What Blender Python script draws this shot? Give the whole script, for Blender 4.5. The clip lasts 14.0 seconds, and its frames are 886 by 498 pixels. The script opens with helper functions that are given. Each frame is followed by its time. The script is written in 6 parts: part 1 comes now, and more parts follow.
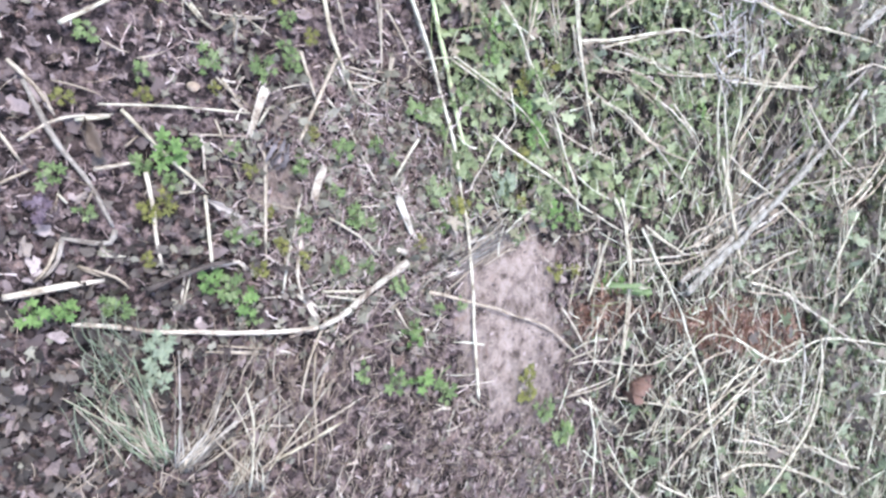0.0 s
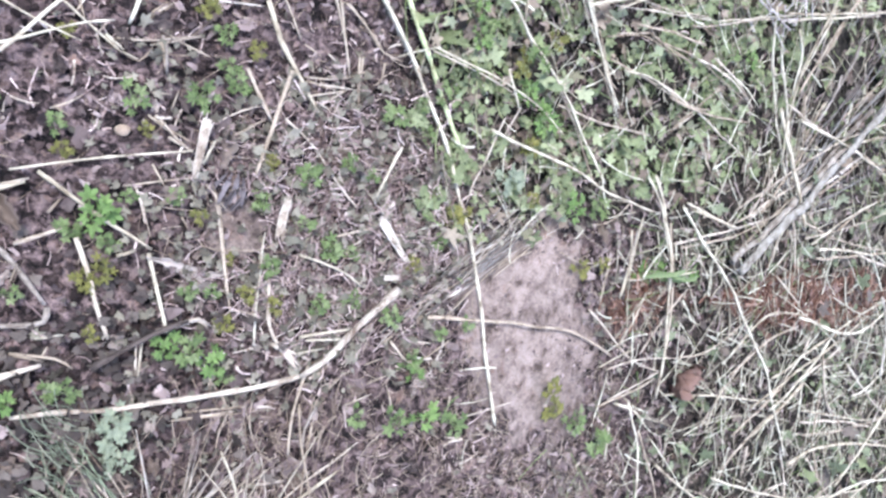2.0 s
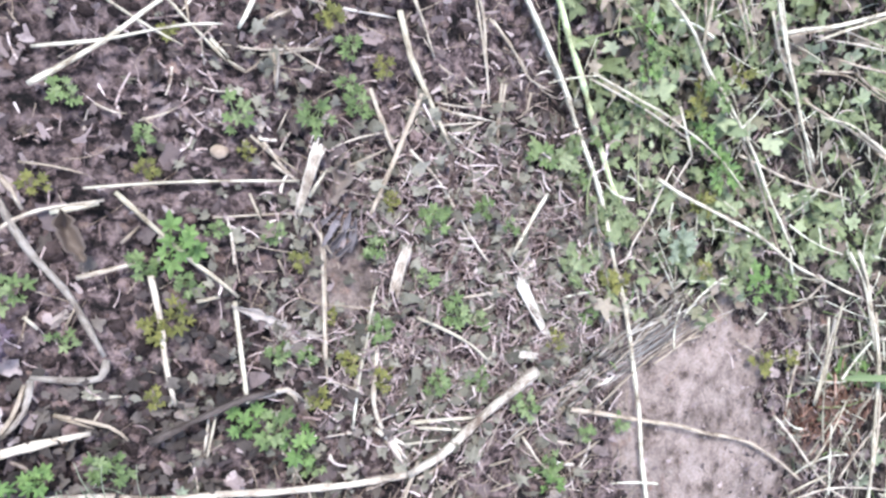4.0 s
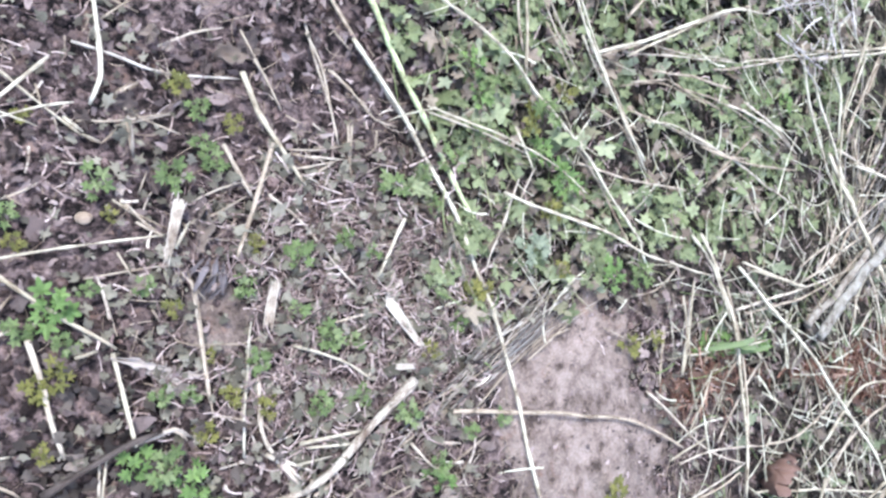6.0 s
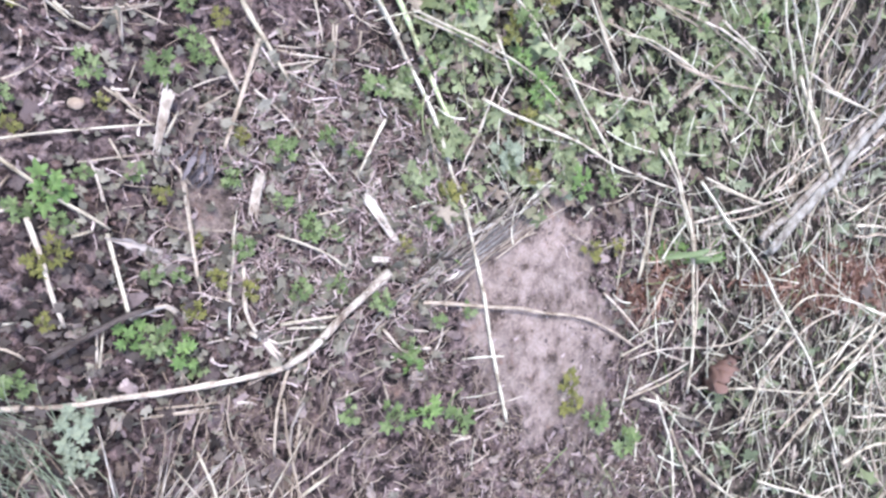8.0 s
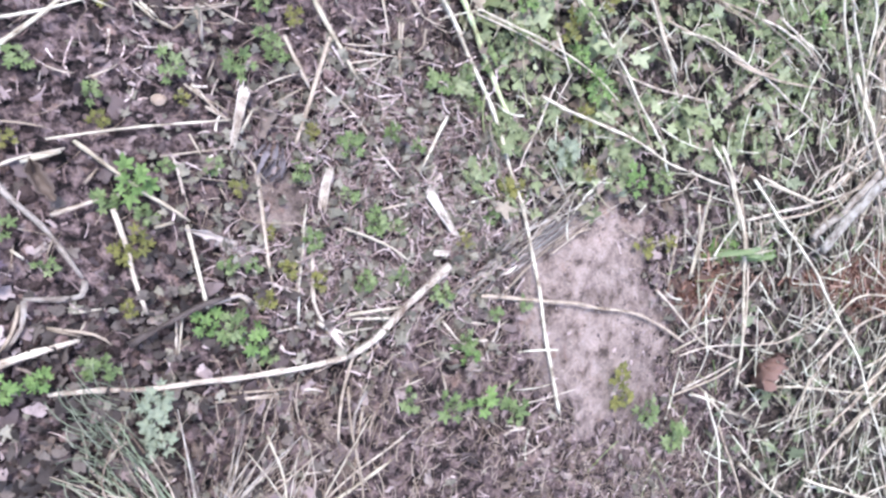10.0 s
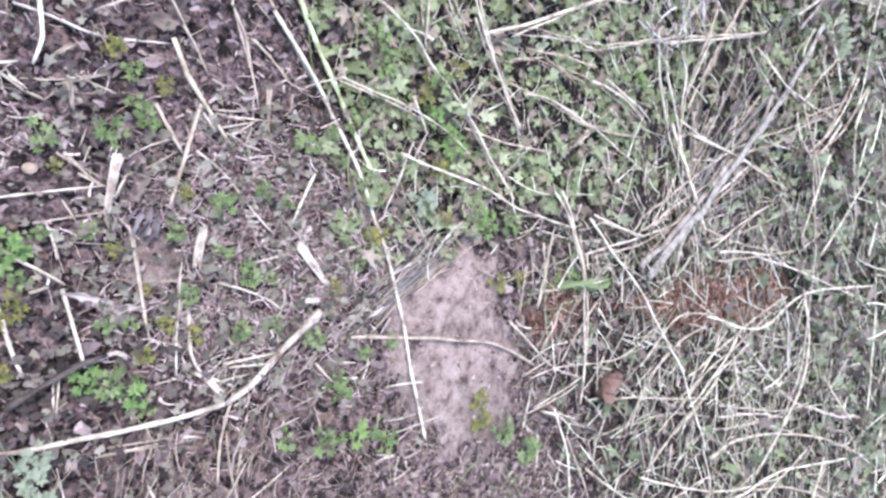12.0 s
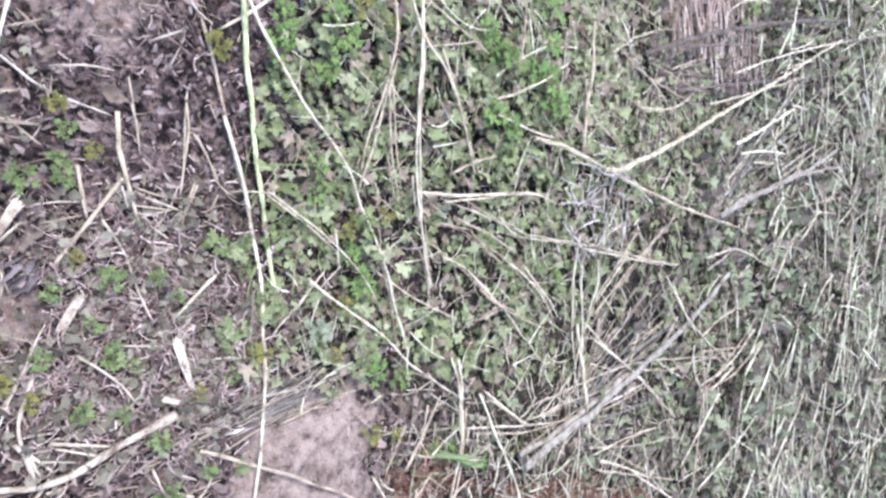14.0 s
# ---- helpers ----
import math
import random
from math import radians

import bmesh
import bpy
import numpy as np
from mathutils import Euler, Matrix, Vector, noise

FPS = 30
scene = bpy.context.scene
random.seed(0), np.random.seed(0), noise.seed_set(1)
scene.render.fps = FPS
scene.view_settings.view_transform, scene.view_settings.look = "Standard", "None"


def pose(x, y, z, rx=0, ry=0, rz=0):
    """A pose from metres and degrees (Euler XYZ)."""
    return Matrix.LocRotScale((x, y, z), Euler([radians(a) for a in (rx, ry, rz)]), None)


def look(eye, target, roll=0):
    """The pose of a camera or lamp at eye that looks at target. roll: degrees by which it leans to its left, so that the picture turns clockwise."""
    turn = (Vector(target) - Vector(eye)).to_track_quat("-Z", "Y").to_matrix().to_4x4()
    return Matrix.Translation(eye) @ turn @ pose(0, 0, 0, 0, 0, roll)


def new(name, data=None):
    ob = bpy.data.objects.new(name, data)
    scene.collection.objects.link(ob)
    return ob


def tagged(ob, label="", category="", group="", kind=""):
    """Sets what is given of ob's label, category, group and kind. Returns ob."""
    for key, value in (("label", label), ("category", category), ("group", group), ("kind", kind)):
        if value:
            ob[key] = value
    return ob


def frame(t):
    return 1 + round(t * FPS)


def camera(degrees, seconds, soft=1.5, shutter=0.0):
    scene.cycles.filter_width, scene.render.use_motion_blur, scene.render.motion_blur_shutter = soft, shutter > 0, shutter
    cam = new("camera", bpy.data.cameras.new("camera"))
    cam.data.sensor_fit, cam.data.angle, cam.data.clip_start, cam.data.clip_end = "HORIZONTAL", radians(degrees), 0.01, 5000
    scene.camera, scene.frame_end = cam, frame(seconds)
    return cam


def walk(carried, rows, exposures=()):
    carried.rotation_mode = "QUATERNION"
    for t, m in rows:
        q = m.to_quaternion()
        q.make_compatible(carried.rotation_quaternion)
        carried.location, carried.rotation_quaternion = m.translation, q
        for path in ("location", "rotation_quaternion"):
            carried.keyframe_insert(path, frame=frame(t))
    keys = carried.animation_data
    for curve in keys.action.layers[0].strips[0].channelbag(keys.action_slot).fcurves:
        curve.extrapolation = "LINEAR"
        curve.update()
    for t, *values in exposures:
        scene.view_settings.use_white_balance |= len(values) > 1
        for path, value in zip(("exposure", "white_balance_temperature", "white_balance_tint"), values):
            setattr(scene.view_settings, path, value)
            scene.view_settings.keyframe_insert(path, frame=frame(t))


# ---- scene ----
# camera: a hand-held phone turned on its side, about 0.7 to 1 m above a weedy field edge
cam = camera(64.65, 14.0, soft=2.75)
PATH = [
    (0, (0.0332, 0.0161, 0.9630), (0.7708, -0.0784, 0.0212), 95.43),
    (0.5, (0.0783, 0.0573, 0.9678), (0.7741, -0.1761, 0.0183), 102.66),
    (1, (0.1561, 0.1051, 0.9657), (0.8318, -0.1066, -0.0031), 96.26),
    (1.5, (0.1787, 0.1327, 0.9534), (0.8609, -0.1090, -0.0038), 98.21),
    (2, (0.2314, 0.1445, 0.9108), (0.8513, -0.0726, -0.0934), 101.39),
    (2.5, (0.2478, 0.1211, 0.8519), (0.8042, -0.0756, -0.1929), 103.81),
    (2.7, (0.2536, 0.1167, 0.8096), (0.7516, -0.0781, -0.2646), 106.58),
    (4.8, (0.3149, 0.0407, 0.7103), (0.7957, 0.0745, -0.3887), 82.90),
    (5, (0.3248, 0.0337, 0.7266), (0.8216, 0.0638, -0.3653), 83.66),
    (5.5, (0.3325, 0.0350, 0.7674), (0.8886, 0.1538, -0.2893), 73.96),
    (6, (0.3278, 0.0402, 0.8246), (0.9112, 0.0653, -0.2237), 76.62),
    (6.5, (0.3321, 0.0559, 0.8614), (0.9582, -0.0062, -0.1605), 82.63),
    (7, (0.3305, 0.0491, 0.8695), (0.9634, 0.0164, -0.1495), 80.88),
    (7.5, (0.3100, 0.0434, 0.8828), (0.9941, -0.0143, -0.1014), 82.55),
    (8, (0.3048, 0.0361, 0.8762), (0.8901, -0.1060, -0.1618), 93.32),
    (8.2, (0.2999, 0.0288, 0.8789), (0.8819, -0.1407, -0.1568), 95.69),
    (10.3, (0.2493, 0.0643, 0.8729), (0.7895, -0.0794, -0.1890), 95.73),
    (10.5, (0.2444, 0.0774, 0.8796), (0.7883, -0.0437, -0.1832), 93.85),
    (11, (0.2321, 0.0801, 0.8957), (0.8114, -0.0168, -0.1507), 90.32),
    (11.5, (0.2186, 0.0979, 0.9215), (0.9120, -0.0423, -0.0478), 91.56),
    (12, (0.2236, 0.1134, 0.9616), (0.9476, -0.0482, 0.0185), 91.87),
    (12.5, (0.2396, 0.1579, 0.9642), (1.0031, 0.1371, 0.0386), 85.61),
    (13, (0.2481, 0.1907, 0.9823), (1.0518, 0.2492, 0.0932), 87.84),
    (13.5, (0.2500, 0.1662, 0.9946), (1.0362, 0.2528, 0.0922), 90.34),
    (14, (0.2511, 0.0787, 1.0038), (1.0738, 0.2000, 0.1386), 90.24),
]
walk(cam, [(t, look(eye, target, roll)) for t, eye, target, roll in PATH],
     exposures=[(0.0, 2.24, 6250, 12), (2.5, 2.20, 6250, 15), (5.2, 2.21, 6450, 10), (6.5, 2.21, 6200, 13),
                (8.0, 2.15, 6250, 18), (11.0, 2.23, 6250, 19), (12.5, 2.19, 6200, 20), (13.2, 2.19, 6170, 19), (14.0, 2.18, 6420, 16)])

# ---- light: overcast sky with a broad veiled sun ----
world = bpy.data.worlds.new("overcast")
scene.world = world
world.use_nodes = True
wn = world.node_tree
sky = wn.nodes.new("ShaderNodeTexSky")
sky.sky_type = "NISHITA"
sky.sun_disc = False
sky.sun_elevation, sky.sun_rotation = radians(52), radians(120)
sky.air_density, sky.dust_density = 1.0, 1.5
wn.links.new(sky.outputs["Color"], wn.nodes["Background"].inputs["Color"])
wn.nodes["Background"].inputs["Strength"].default_value = 0.145
sun_data = bpy.data.lights.new("sun", "SUN")
sun_data.energy, sun_data.angle, sun_data.color = 1.9, radians(20), (1.0, 0.99, 0.97)
sun = new("sun", sun_data)
sun.matrix_world = look((-1.0, 1.7, 2.6), (0, 0, 0))


# ---- materials ----
def nodes_of(name):
    m = bpy.data.materials.new(name)
    m.use_nodes = True
    t = m.node_tree
    return m, t, t.nodes["Principled BSDF"]


def ramp(t, fac, stops):
    r = t.nodes.new("ShaderNodeValToRGB")
    el = r.color_ramp.elements
    while len(el) < len(stops):
        el.new(0.5)
    for e, (p, c) in zip(el, stops):
        e.position, e.color = p, (*c, 1)
    t.links.new(fac, r.inputs["Fac"])
    return r.outputs["Color"]


def noise_node(t, vec, scale, detail=4, rough=0.6):
    n = t.nodes.new("ShaderNodeTexNoise")
    n.inputs["Scale"].default_value, n.inputs["Detail"].default_value = scale, detail
    n.inputs["Roughness"].default_value = rough
    t.links.new(vec, n.inputs["Vector"])
    return n.outputs["Fac"]


def mixc(t, mode, fac, a, b):
    n = t.nodes.new("ShaderNodeMix")
    n.data_type, n.blend_type = "RGBA", mode
    for sock, val in ((n.inputs[0], fac), (n.inputs[6], a), (n.inputs[7], b)):
        if isinstance(val, bpy.types.NodeSocket):
            t.links.new(val, sock)
        else:
            sock.default_value = (*val, 1) if isinstance(val, tuple) else val
    return n.outputs[2]


def math_node(t, op, a, b=0.0, clamp=False):
    n = t.nodes.new("ShaderNodeMath")
    n.operation, n.use_clamp = op, clamp
    for sock, val in zip(n.inputs, (a, b)):
        if isinstance(val, bpy.types.NodeSocket):
            t.links.new(val, sock)
        else:
            sock.default_value = val
    return n.outputs[0]


def bump(t, p, height, strength, distance):
    b = t.nodes.new("ShaderNodeBump")
    b.inputs["Strength"].default_value, b.inputs["Distance"].default_value = strength, distance
    t.links.new(height, b.inputs["Height"])
    t.links.new(b.outputs["Normal"], p.inputs["Normal"])


def straw_material(name, stops, island=False, rough=0.7):
    """Dry plant fibre: long streaks along the stalk, blotches, and a tone of its own for each stalk."""
    m, t, p = nodes_of(name)
    if island:
        rnd = t.nodes.new("ShaderNodeNewGeometry").outputs["Random Per Island"]
        vec = t.nodes.new("ShaderNodeTexCoord").outputs["Object"]
        streak = noise_node(t, vec, 300, 2)
    else:
        rnd = t.nodes.new("ShaderNodeObjectInfo").outputs["Random"]
        uv = t.nodes.new("ShaderNodeTexCoord").outputs["UV"]
        mp = t.nodes.new("ShaderNodeMapping")
        mp.inputs["Scale"].default_value = (9.0, 30.0, 1.0)
        t.links.new(uv, mp.inputs["Vector"])
        streak = noise_node(t, mp.outputs["Vector"], 3.0, 5, 0.7)
        vec = t.nodes.new("ShaderNodeTexCoord").outputs["Object"]
    blotch = noise_node(t, vec, 35, 3)
    tone = ramp(t, rnd, stops)
    shade = math_node(t, "ADD", math_node(t, "MULTIPLY", streak, 0.9), math_node(t, "MULTIPLY", blotch, 0.9))
    dirt = ramp(t, shade, [(0.68, (0.24, 0.18, 0.15)), (0.85, (0.74, 0.70, 0.655)), (1.0, (1.12, 1.11, 1.09))])
    t.links.new(mixc(t, "MULTIPLY", 1.0, tone, dirt), p.inputs["Base Color"])
    p.inputs["Roughness"].default_value = rough
    p.inputs["Specular IOR Level"].default_value = 0.2
    bump(t, p, streak, 0.5, 0.001)
    return m


def leaf_material(name, stops, island=False):
    """Soft hairy leaf: veins of lighter tone, blotches, some light coming through."""
    m, t, p = nodes_of(name)
    if island:
        rnd = t.nodes.new("ShaderNodeNewGeometry").outputs["Random Per Island"]
    else:
        rnd = t.nodes.new("ShaderNodeObjectInfo").outputs["Random"]
    vec = t.nodes.new("ShaderNodeTexCoord").outputs["Object"]
    n1 = noise_node(t, vec, 60 if island else 2.2, 4)
    n2 = noise_node(t, vec, 400 if island else 14, 3)
    tone = ramp(t, rnd, stops)
    fac = math_node(t, "ADD", math_node(t, "MULTIPLY", n1, 0.7), math_node(t, "MULTIPLY", n2, 0.4))
    vary = ramp(t, fac, [(0.36, (0.45, 0.43, 0.40)), (0.56, (0.95, 0.95, 0.95)), (0.75, (1.15, 1.13, 1.06))])
    col = mixc(t, "MULTIPLY", 1.0, tone, vary)
    t.links.new(col, p.inputs["Base Color"])
    p.inputs["Roughness"].default_value = 0.62
    p.inputs["Specular IOR Level"].default_value = 0.3
    bump(t, p, n2, 0.35, 0.001)
    tr = t.nodes.new("ShaderNodeBsdfTranslucent")
    t.links.new(col, tr.inputs["Color"])
    mx = t.nodes.new("ShaderNodeMixShader")
    mx.inputs[0].default_value = 0.25
    t.links.new(p.outputs[0], mx.inputs[1])
    t.links.new(tr.outputs[0], mx.inputs[2])
    t.links.new(mx.outputs[0], t.nodes["Material Output"].inputs["Surface"])
    return m


def soil_material():
    m, t, p = nodes_of("soil")
    pos = t.nodes.new("ShaderNodeNewGeometry").outputs["Position"]
    fine = noise_node(t, pos, 260, 5, 0.7)
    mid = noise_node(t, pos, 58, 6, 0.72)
    big = noise_node(t, pos, 6, 3)
    broad = noise_node(t, pos, 17, 7, 0.55)

    def mask(name):
        a = t.nodes.new("ShaderNodeAttribute")
        a.attribute_name = name
        wob = math_node(t, "ADD", math_node(t, "MULTIPLY", math_node(t, "SUBTRACT", mid, 0.5), 1.6), math_node(t, "MULTIPLY", math_node(t, "SUBTRACT", broad, 0.5), 1.8))
        v = math_node(t, "ADD", a.outputs["Fac"], wob)
        return ramp(t, v, [(0.25, (0, 0, 0)), (0.75, (1, 1, 1))])
    # the near-black lowest stop paints crevice shade into the hollows of the bump
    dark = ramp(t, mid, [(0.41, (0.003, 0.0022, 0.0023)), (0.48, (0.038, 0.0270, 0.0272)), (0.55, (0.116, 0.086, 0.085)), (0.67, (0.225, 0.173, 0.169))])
    dry = ramp(t, noise_node(t, pos, 36, 8, 0.66), [(0.35, (0.045, 0.033, 0.028)), (0.42, (0.128, 0.099, 0.087)), (0.51, (0.186, 0.148, 0.132)), (0.7, (0.262, 0.217, 0.198))])
    # leaf mould, its colour blackened to stand for shade in gaps under leaves and straws
    shaded_mould = ramp(t, mid, [(0.38, (0.003, 0.0025, 0.002)), (0.52, (0.034, 0.029, 0.023)), (0.7, (0.13, 0.113, 0.092))])
    rust = ramp(t, mid, [(0.36, (0.018, 0.007, 0.004)), (0.52, (0.11, 0.050, 0.033)), (0.7, (0.22, 0.125, 0.09))])
    c = mixc(t, "MIX", mask("shaded_mould"), dark, shaded_mould)
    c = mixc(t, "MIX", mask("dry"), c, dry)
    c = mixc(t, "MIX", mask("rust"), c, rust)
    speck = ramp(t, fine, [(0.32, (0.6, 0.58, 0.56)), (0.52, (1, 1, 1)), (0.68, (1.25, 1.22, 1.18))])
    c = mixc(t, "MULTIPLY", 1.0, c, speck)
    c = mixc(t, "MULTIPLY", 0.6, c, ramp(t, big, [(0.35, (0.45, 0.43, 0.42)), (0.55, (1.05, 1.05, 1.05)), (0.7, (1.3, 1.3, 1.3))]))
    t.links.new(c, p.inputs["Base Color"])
    p.inputs["Roughness"].default_value = 0.92
    p.inputs["Specular IOR Level"].default_value = 0.2
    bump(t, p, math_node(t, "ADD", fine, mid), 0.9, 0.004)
    return m


SOIL = soil_material()
STRAW = {
    "pale": straw_material("straw_pale",[(0.0, (0.297, 0.268, 0.207)), (0.5, (0.382, 0.353, 0.281)), (1.0, (0.445, 0.428, 0.355))]),
    "tan": straw_material("straw_tan", [(0.0, (0.235, 0.196, 0.152)), (0.5, (0.33, 0.287, 0.232)), (1.0, (0.41, 0.372, 0.318))]),
    "grey": straw_material("straw_grey", [(0.0, (0.165, 0.148, 0.132)), (0.6, (0.29, 0.268, 0.243)), (1.0, (0.41, 0.388, 0.355))]),
    "green": straw_material("straw_greenish",[(0.0, (0.40, 0.47, 0.27)), (1.0, (0.44, 0.50, 0.31))]),
    "ash": straw_material("straw_ash", [(0.0, (0.075, 0.071, 0.068)), (0.6, (0.140, 0.135, 0.130)), (1.0, (0.215, 0.210, 0.205))]),
    "rotten": straw_material("stem_rotten",[(0.0, (0.085, 0.070, 0.066)), (1.0, (0.11, 0.094, 0.09))]),
    "dark": straw_material("stem_dark", [(0.0, (0.045, 0.036, 0.033)), (1.0, (0.105, 0.086, 0.080))]),
    "blade": straw_material("dead_blade", [(0.0, (0.190, 0.182, 0.162)), (1.0, (0.220, 0.212, 0.190))]),
    "chip": straw_material("stem_chip", [(0.0, (0.50, 0.465, 0.42)), (1.0, (0.56, 0.525, 0.48))]),
    "sage": straw_material("grass_sage", [(0.0, (0.150, 0.190, 0.125)), (1.0, (0.270, 0.305, 0.220))]),
    "thick": straw_material("stem_split", [(0.0, (0.314, 0.282, 0.240)), (1.0, (0.345, 0.314, 0.276))]),
}
LITTER = straw_material("litter", [(0.0, (0.060, 0.043, 0.043)), (0.4, (0.192, 0.144, 0.140)), (0.82, (0.370, 0.302, 0.290)), (1.0, (0.550, 0.474, 0.456))], island=True)
TANGLE = straw_material("tangle", [(0.0, (0.130, 0.112, 0.085)), (0.3, (0.300, 0.284, 0.222)), (1.0, (0.560, 0.565, 0.465))], island=True)
LILAC = straw_material("straw_lilac_grey", [(0.0, (0.27, 0.255, 0.25)), (1.0, (0.46, 0.445, 0.44))], island=True)
STRIP = straw_material("stem_strip", [(0.0, (0.17, 0.138, 0.118)), (0.5, (0.33, 0.288, 0.250)), (1.0, (0.47, 0.435, 0.385))], island=True)
BROWN_GRASS = straw_material("brown_grass",[(0.0, (0.120, 0.093, 0.073)), (0.6, (0.235, 0.190, 0.150)), (1.0, (0.360, 0.312, 0.258))], island=True)
PINK_STEMS = straw_material("straw_pinkish", [(0.0, (0.16, 0.115, 0.10)), (0.5, (0.33, 0.265, 0.24)), (1.0, (0.48, 0.41, 0.38))], island=True)
RUST_LITTER = straw_material("rust_litter", [(0.0, (0.065, 0.030, 0.021)), (0.6, (0.205, 0.112, 0.080)), (1.0, (0.36, 0.25, 0.20))], island=True)
LEAF = {
    "g": leaf_material("leaf_green", [(0.0, (0.075, 0.112, 0.040)), (0.6, (0.115, 0.165, 0.060)), (1.0, (0.170, 0.212, 0.100))]),
    "b": leaf_material("leaf_bright", [(0.0, (0.080, 0.145, 0.040)), (1.0, (0.140, 0.220, 0.070))]),
    "o": leaf_material("leaf_olive", [(0.0, (0.085, 0.090, 0.022)), (1.0, (0.170, 0.165, 0.045))]),
    "v": leaf_material("leaf_purple", [(0.0, (0.085, 0.058, 0.078)), (1.0, (0.140, 0.105, 0.132))]),
    "p": leaf_material("leaf_pale", [(0.0, (0.155, 0.190, 0.130)), (1.0, (0.210, 0.240, 0.170))]),
    "c": leaf_material("leaf_mat", [(0.0, (0.100, 0.122, 0.058)), (0.5, (0.150, 0.184, 0.092)), (1.0, (0.205, 0.238, 0.132))]),
}
COVER = leaf_material("cover_leaf",[(0.0, (0.115, 0.088, 0.068)), (0.30, (0.275, 0.228, 0.182)), (0.36, (0.118, 0.142, 0.066)), (0.65, (0.205, 0.246, 0.130)), (0.9, (0.262, 0.302, 0.175)), (1.0, (0.305, 0.332, 0.225))], island=True)
COVER_DULL = leaf_material("cover_leaf_dull", [(0.0, (0.035, 0.027, 0.023)), (0.28, (0.100, 0.082, 0.070)), (0.5, (0.215, 0.178, 0.154)), (0.56, (0.068, 0.086, 0.046)), (0.8, (0.160, 0.190, 0.115)), (1.0, (0.252, 0.284, 0.195))], island=True)
GRASS = leaf_material("grass_blade", [(0.0, (0.10, 0.16, 0.05)), (0.6, (0.18, 0.24, 0.09)), (1.0, (0.34, 0.34, 0.2))], island=True)
GREY_GRASS = leaf_material("grass_grey_green", [(0.0, (0.12, 0.145, 0.095)), (0.6, (0.19, 0.215, 0.15)), (1.0, (0.30, 0.31, 0.24))], island=True)
BLEACHED = leaf_material("bleached_leaf",[(0.0, (0.325, 0.286, 0.260)), (1.0, (0.390, 0.349, 0.318))])
DEAD = leaf_material("dead_leaf",[(0.0, (0.11, 0.082, 0.066)), (1.0, (0.175, 0.14, 0.118))])
PALE_DEAD = leaf_material("pale_dead_leaf", [(0.0, (0.20, 0.165, 0.145)), (1.0, (0.30, 0.255, 0.23))])
DARK_DEAD = leaf_material("dark_dead_leaf", [(0.0, (0.045, 0.034, 0.032)), (1.0, (0.085, 0.066, 0.062))])
VIOLET = leaf_material("violet_leaf", [(0.0, (0.085, 0.074, 0.080)), (1.0, (0.175, 0.156, 0.165))])
MOULDY = leaf_material("mouldy_leaf", [(0.0, (0.022, 0.017, 0.015)), (0.5, (0.062, 0.050, 0.044)), (1.0, (0.150, 0.126, 0.110))], island=True)
RUSTY = leaf_material("rusty_leaf", [(0.0, (0.21, 0.128, 0.105)), (1.0, (0.25, 0.16, 0.135))])
WITHERED = leaf_material("withered_leaf", [(0.0, (0.070, 0.062, 0.048)), (0.5, (0.145, 0.136, 0.104)), (1.0, (0.250, 0.236, 0.190))], island=True)
FLAKE = leaf_material("litter_flake",[(0.0, (0.035, 0.025, 0.025)), (0.45, (0.135, 0.103, 0.101)), (0.85, (0.25, 0.196, 0.191)), (1.0, (0.36, 0.300, 0.290))], island=True)
RUST_LEAF = leaf_material("rust_leaf", [(0.0, (0.040, 0.020, 0.014)), (0.6, (0.140, 0.078, 0.057)), (1.0, (0.260, 0.180, 0.145))], island=True)
CRUMB = straw_material("soil_crumb", [(0.0, (0.013, 0.009, 0.009)), (0.6, (0.047, 0.034, 0.033)), (1.0, (0.158, 0.116, 0.112))], island=True, rough=0.95)
DRY_CRUMB = straw_material("dry_crumb", [(0.0, (0.120, 0.098, 0.086)), (1.0, (0.247, 0.214, 0.195))], island=True, rough=0.95)
STONE = straw_material("stone", [(0.0, (0.30, 0.245, 0.195)), (1.0, (0.34, 0.285, 0.235))])


# ---- ground ----
RNG = np.random.default_rng(11)


def vnoise(x, y, scale, seed):
    """Smooth value noise between 0 and 1, on arrays."""
    x, y = np.asarray(x, float) * scale, np.asarray(y, float) * scale
    xi, yi = np.floor(x), np.floor(y)
    fx, fy = x - xi, y - yi
    fx, fy = fx * fx * (3 - 2 * fx), fy * fy * (3 - 2 * fy)

    def h(a, b):
        v = np.sin(a * 127.1 + b * 311.7 + seed * 74.7) * 43758.5453
        return v - np.floor(v)
    return (h(xi, yi) * (1 - fx) + h(xi + 1, yi) * fx) * (1 - fy) + (h(xi, yi + 1) * (1 - fx) + h(xi + 1, yi + 1) * fx) * fy


def step(v, a, b):
    s = np.clip((np.asarray(v, float) - a) / (b - a), 0, 1)
    return s * s * (3 - 2 * s)


def bare(x, y):
    """The trodden patch of pale dry soil."""
    u, v = np.abs(x - 0.988 - 0.02 * np.sin(9 * y)) / 0.142, np.abs(y + 0.240) / 0.195
    main = (u ** 3 + v ** 3) ** (1 / 3)
    small = np.hypot((x - 0.48) / 0.045, (y - 0.03) / 0.05)
    small2 = np.hypot((x - 0.5) / 0.09, (y - 0.46) / 0.07)
    return np.maximum(step(1.2 - main + 0.40 * (vnoise(x, y, 14, 61) - 0.5) + 0.45 * (vnoise(x, y, 37, 62) - 0.5), 0.0, 0.42), np.maximum(0.7 * step(1.3 - small, 0, 0.6), 0.55 * step(1.3 - small2, 0, 0.6)))


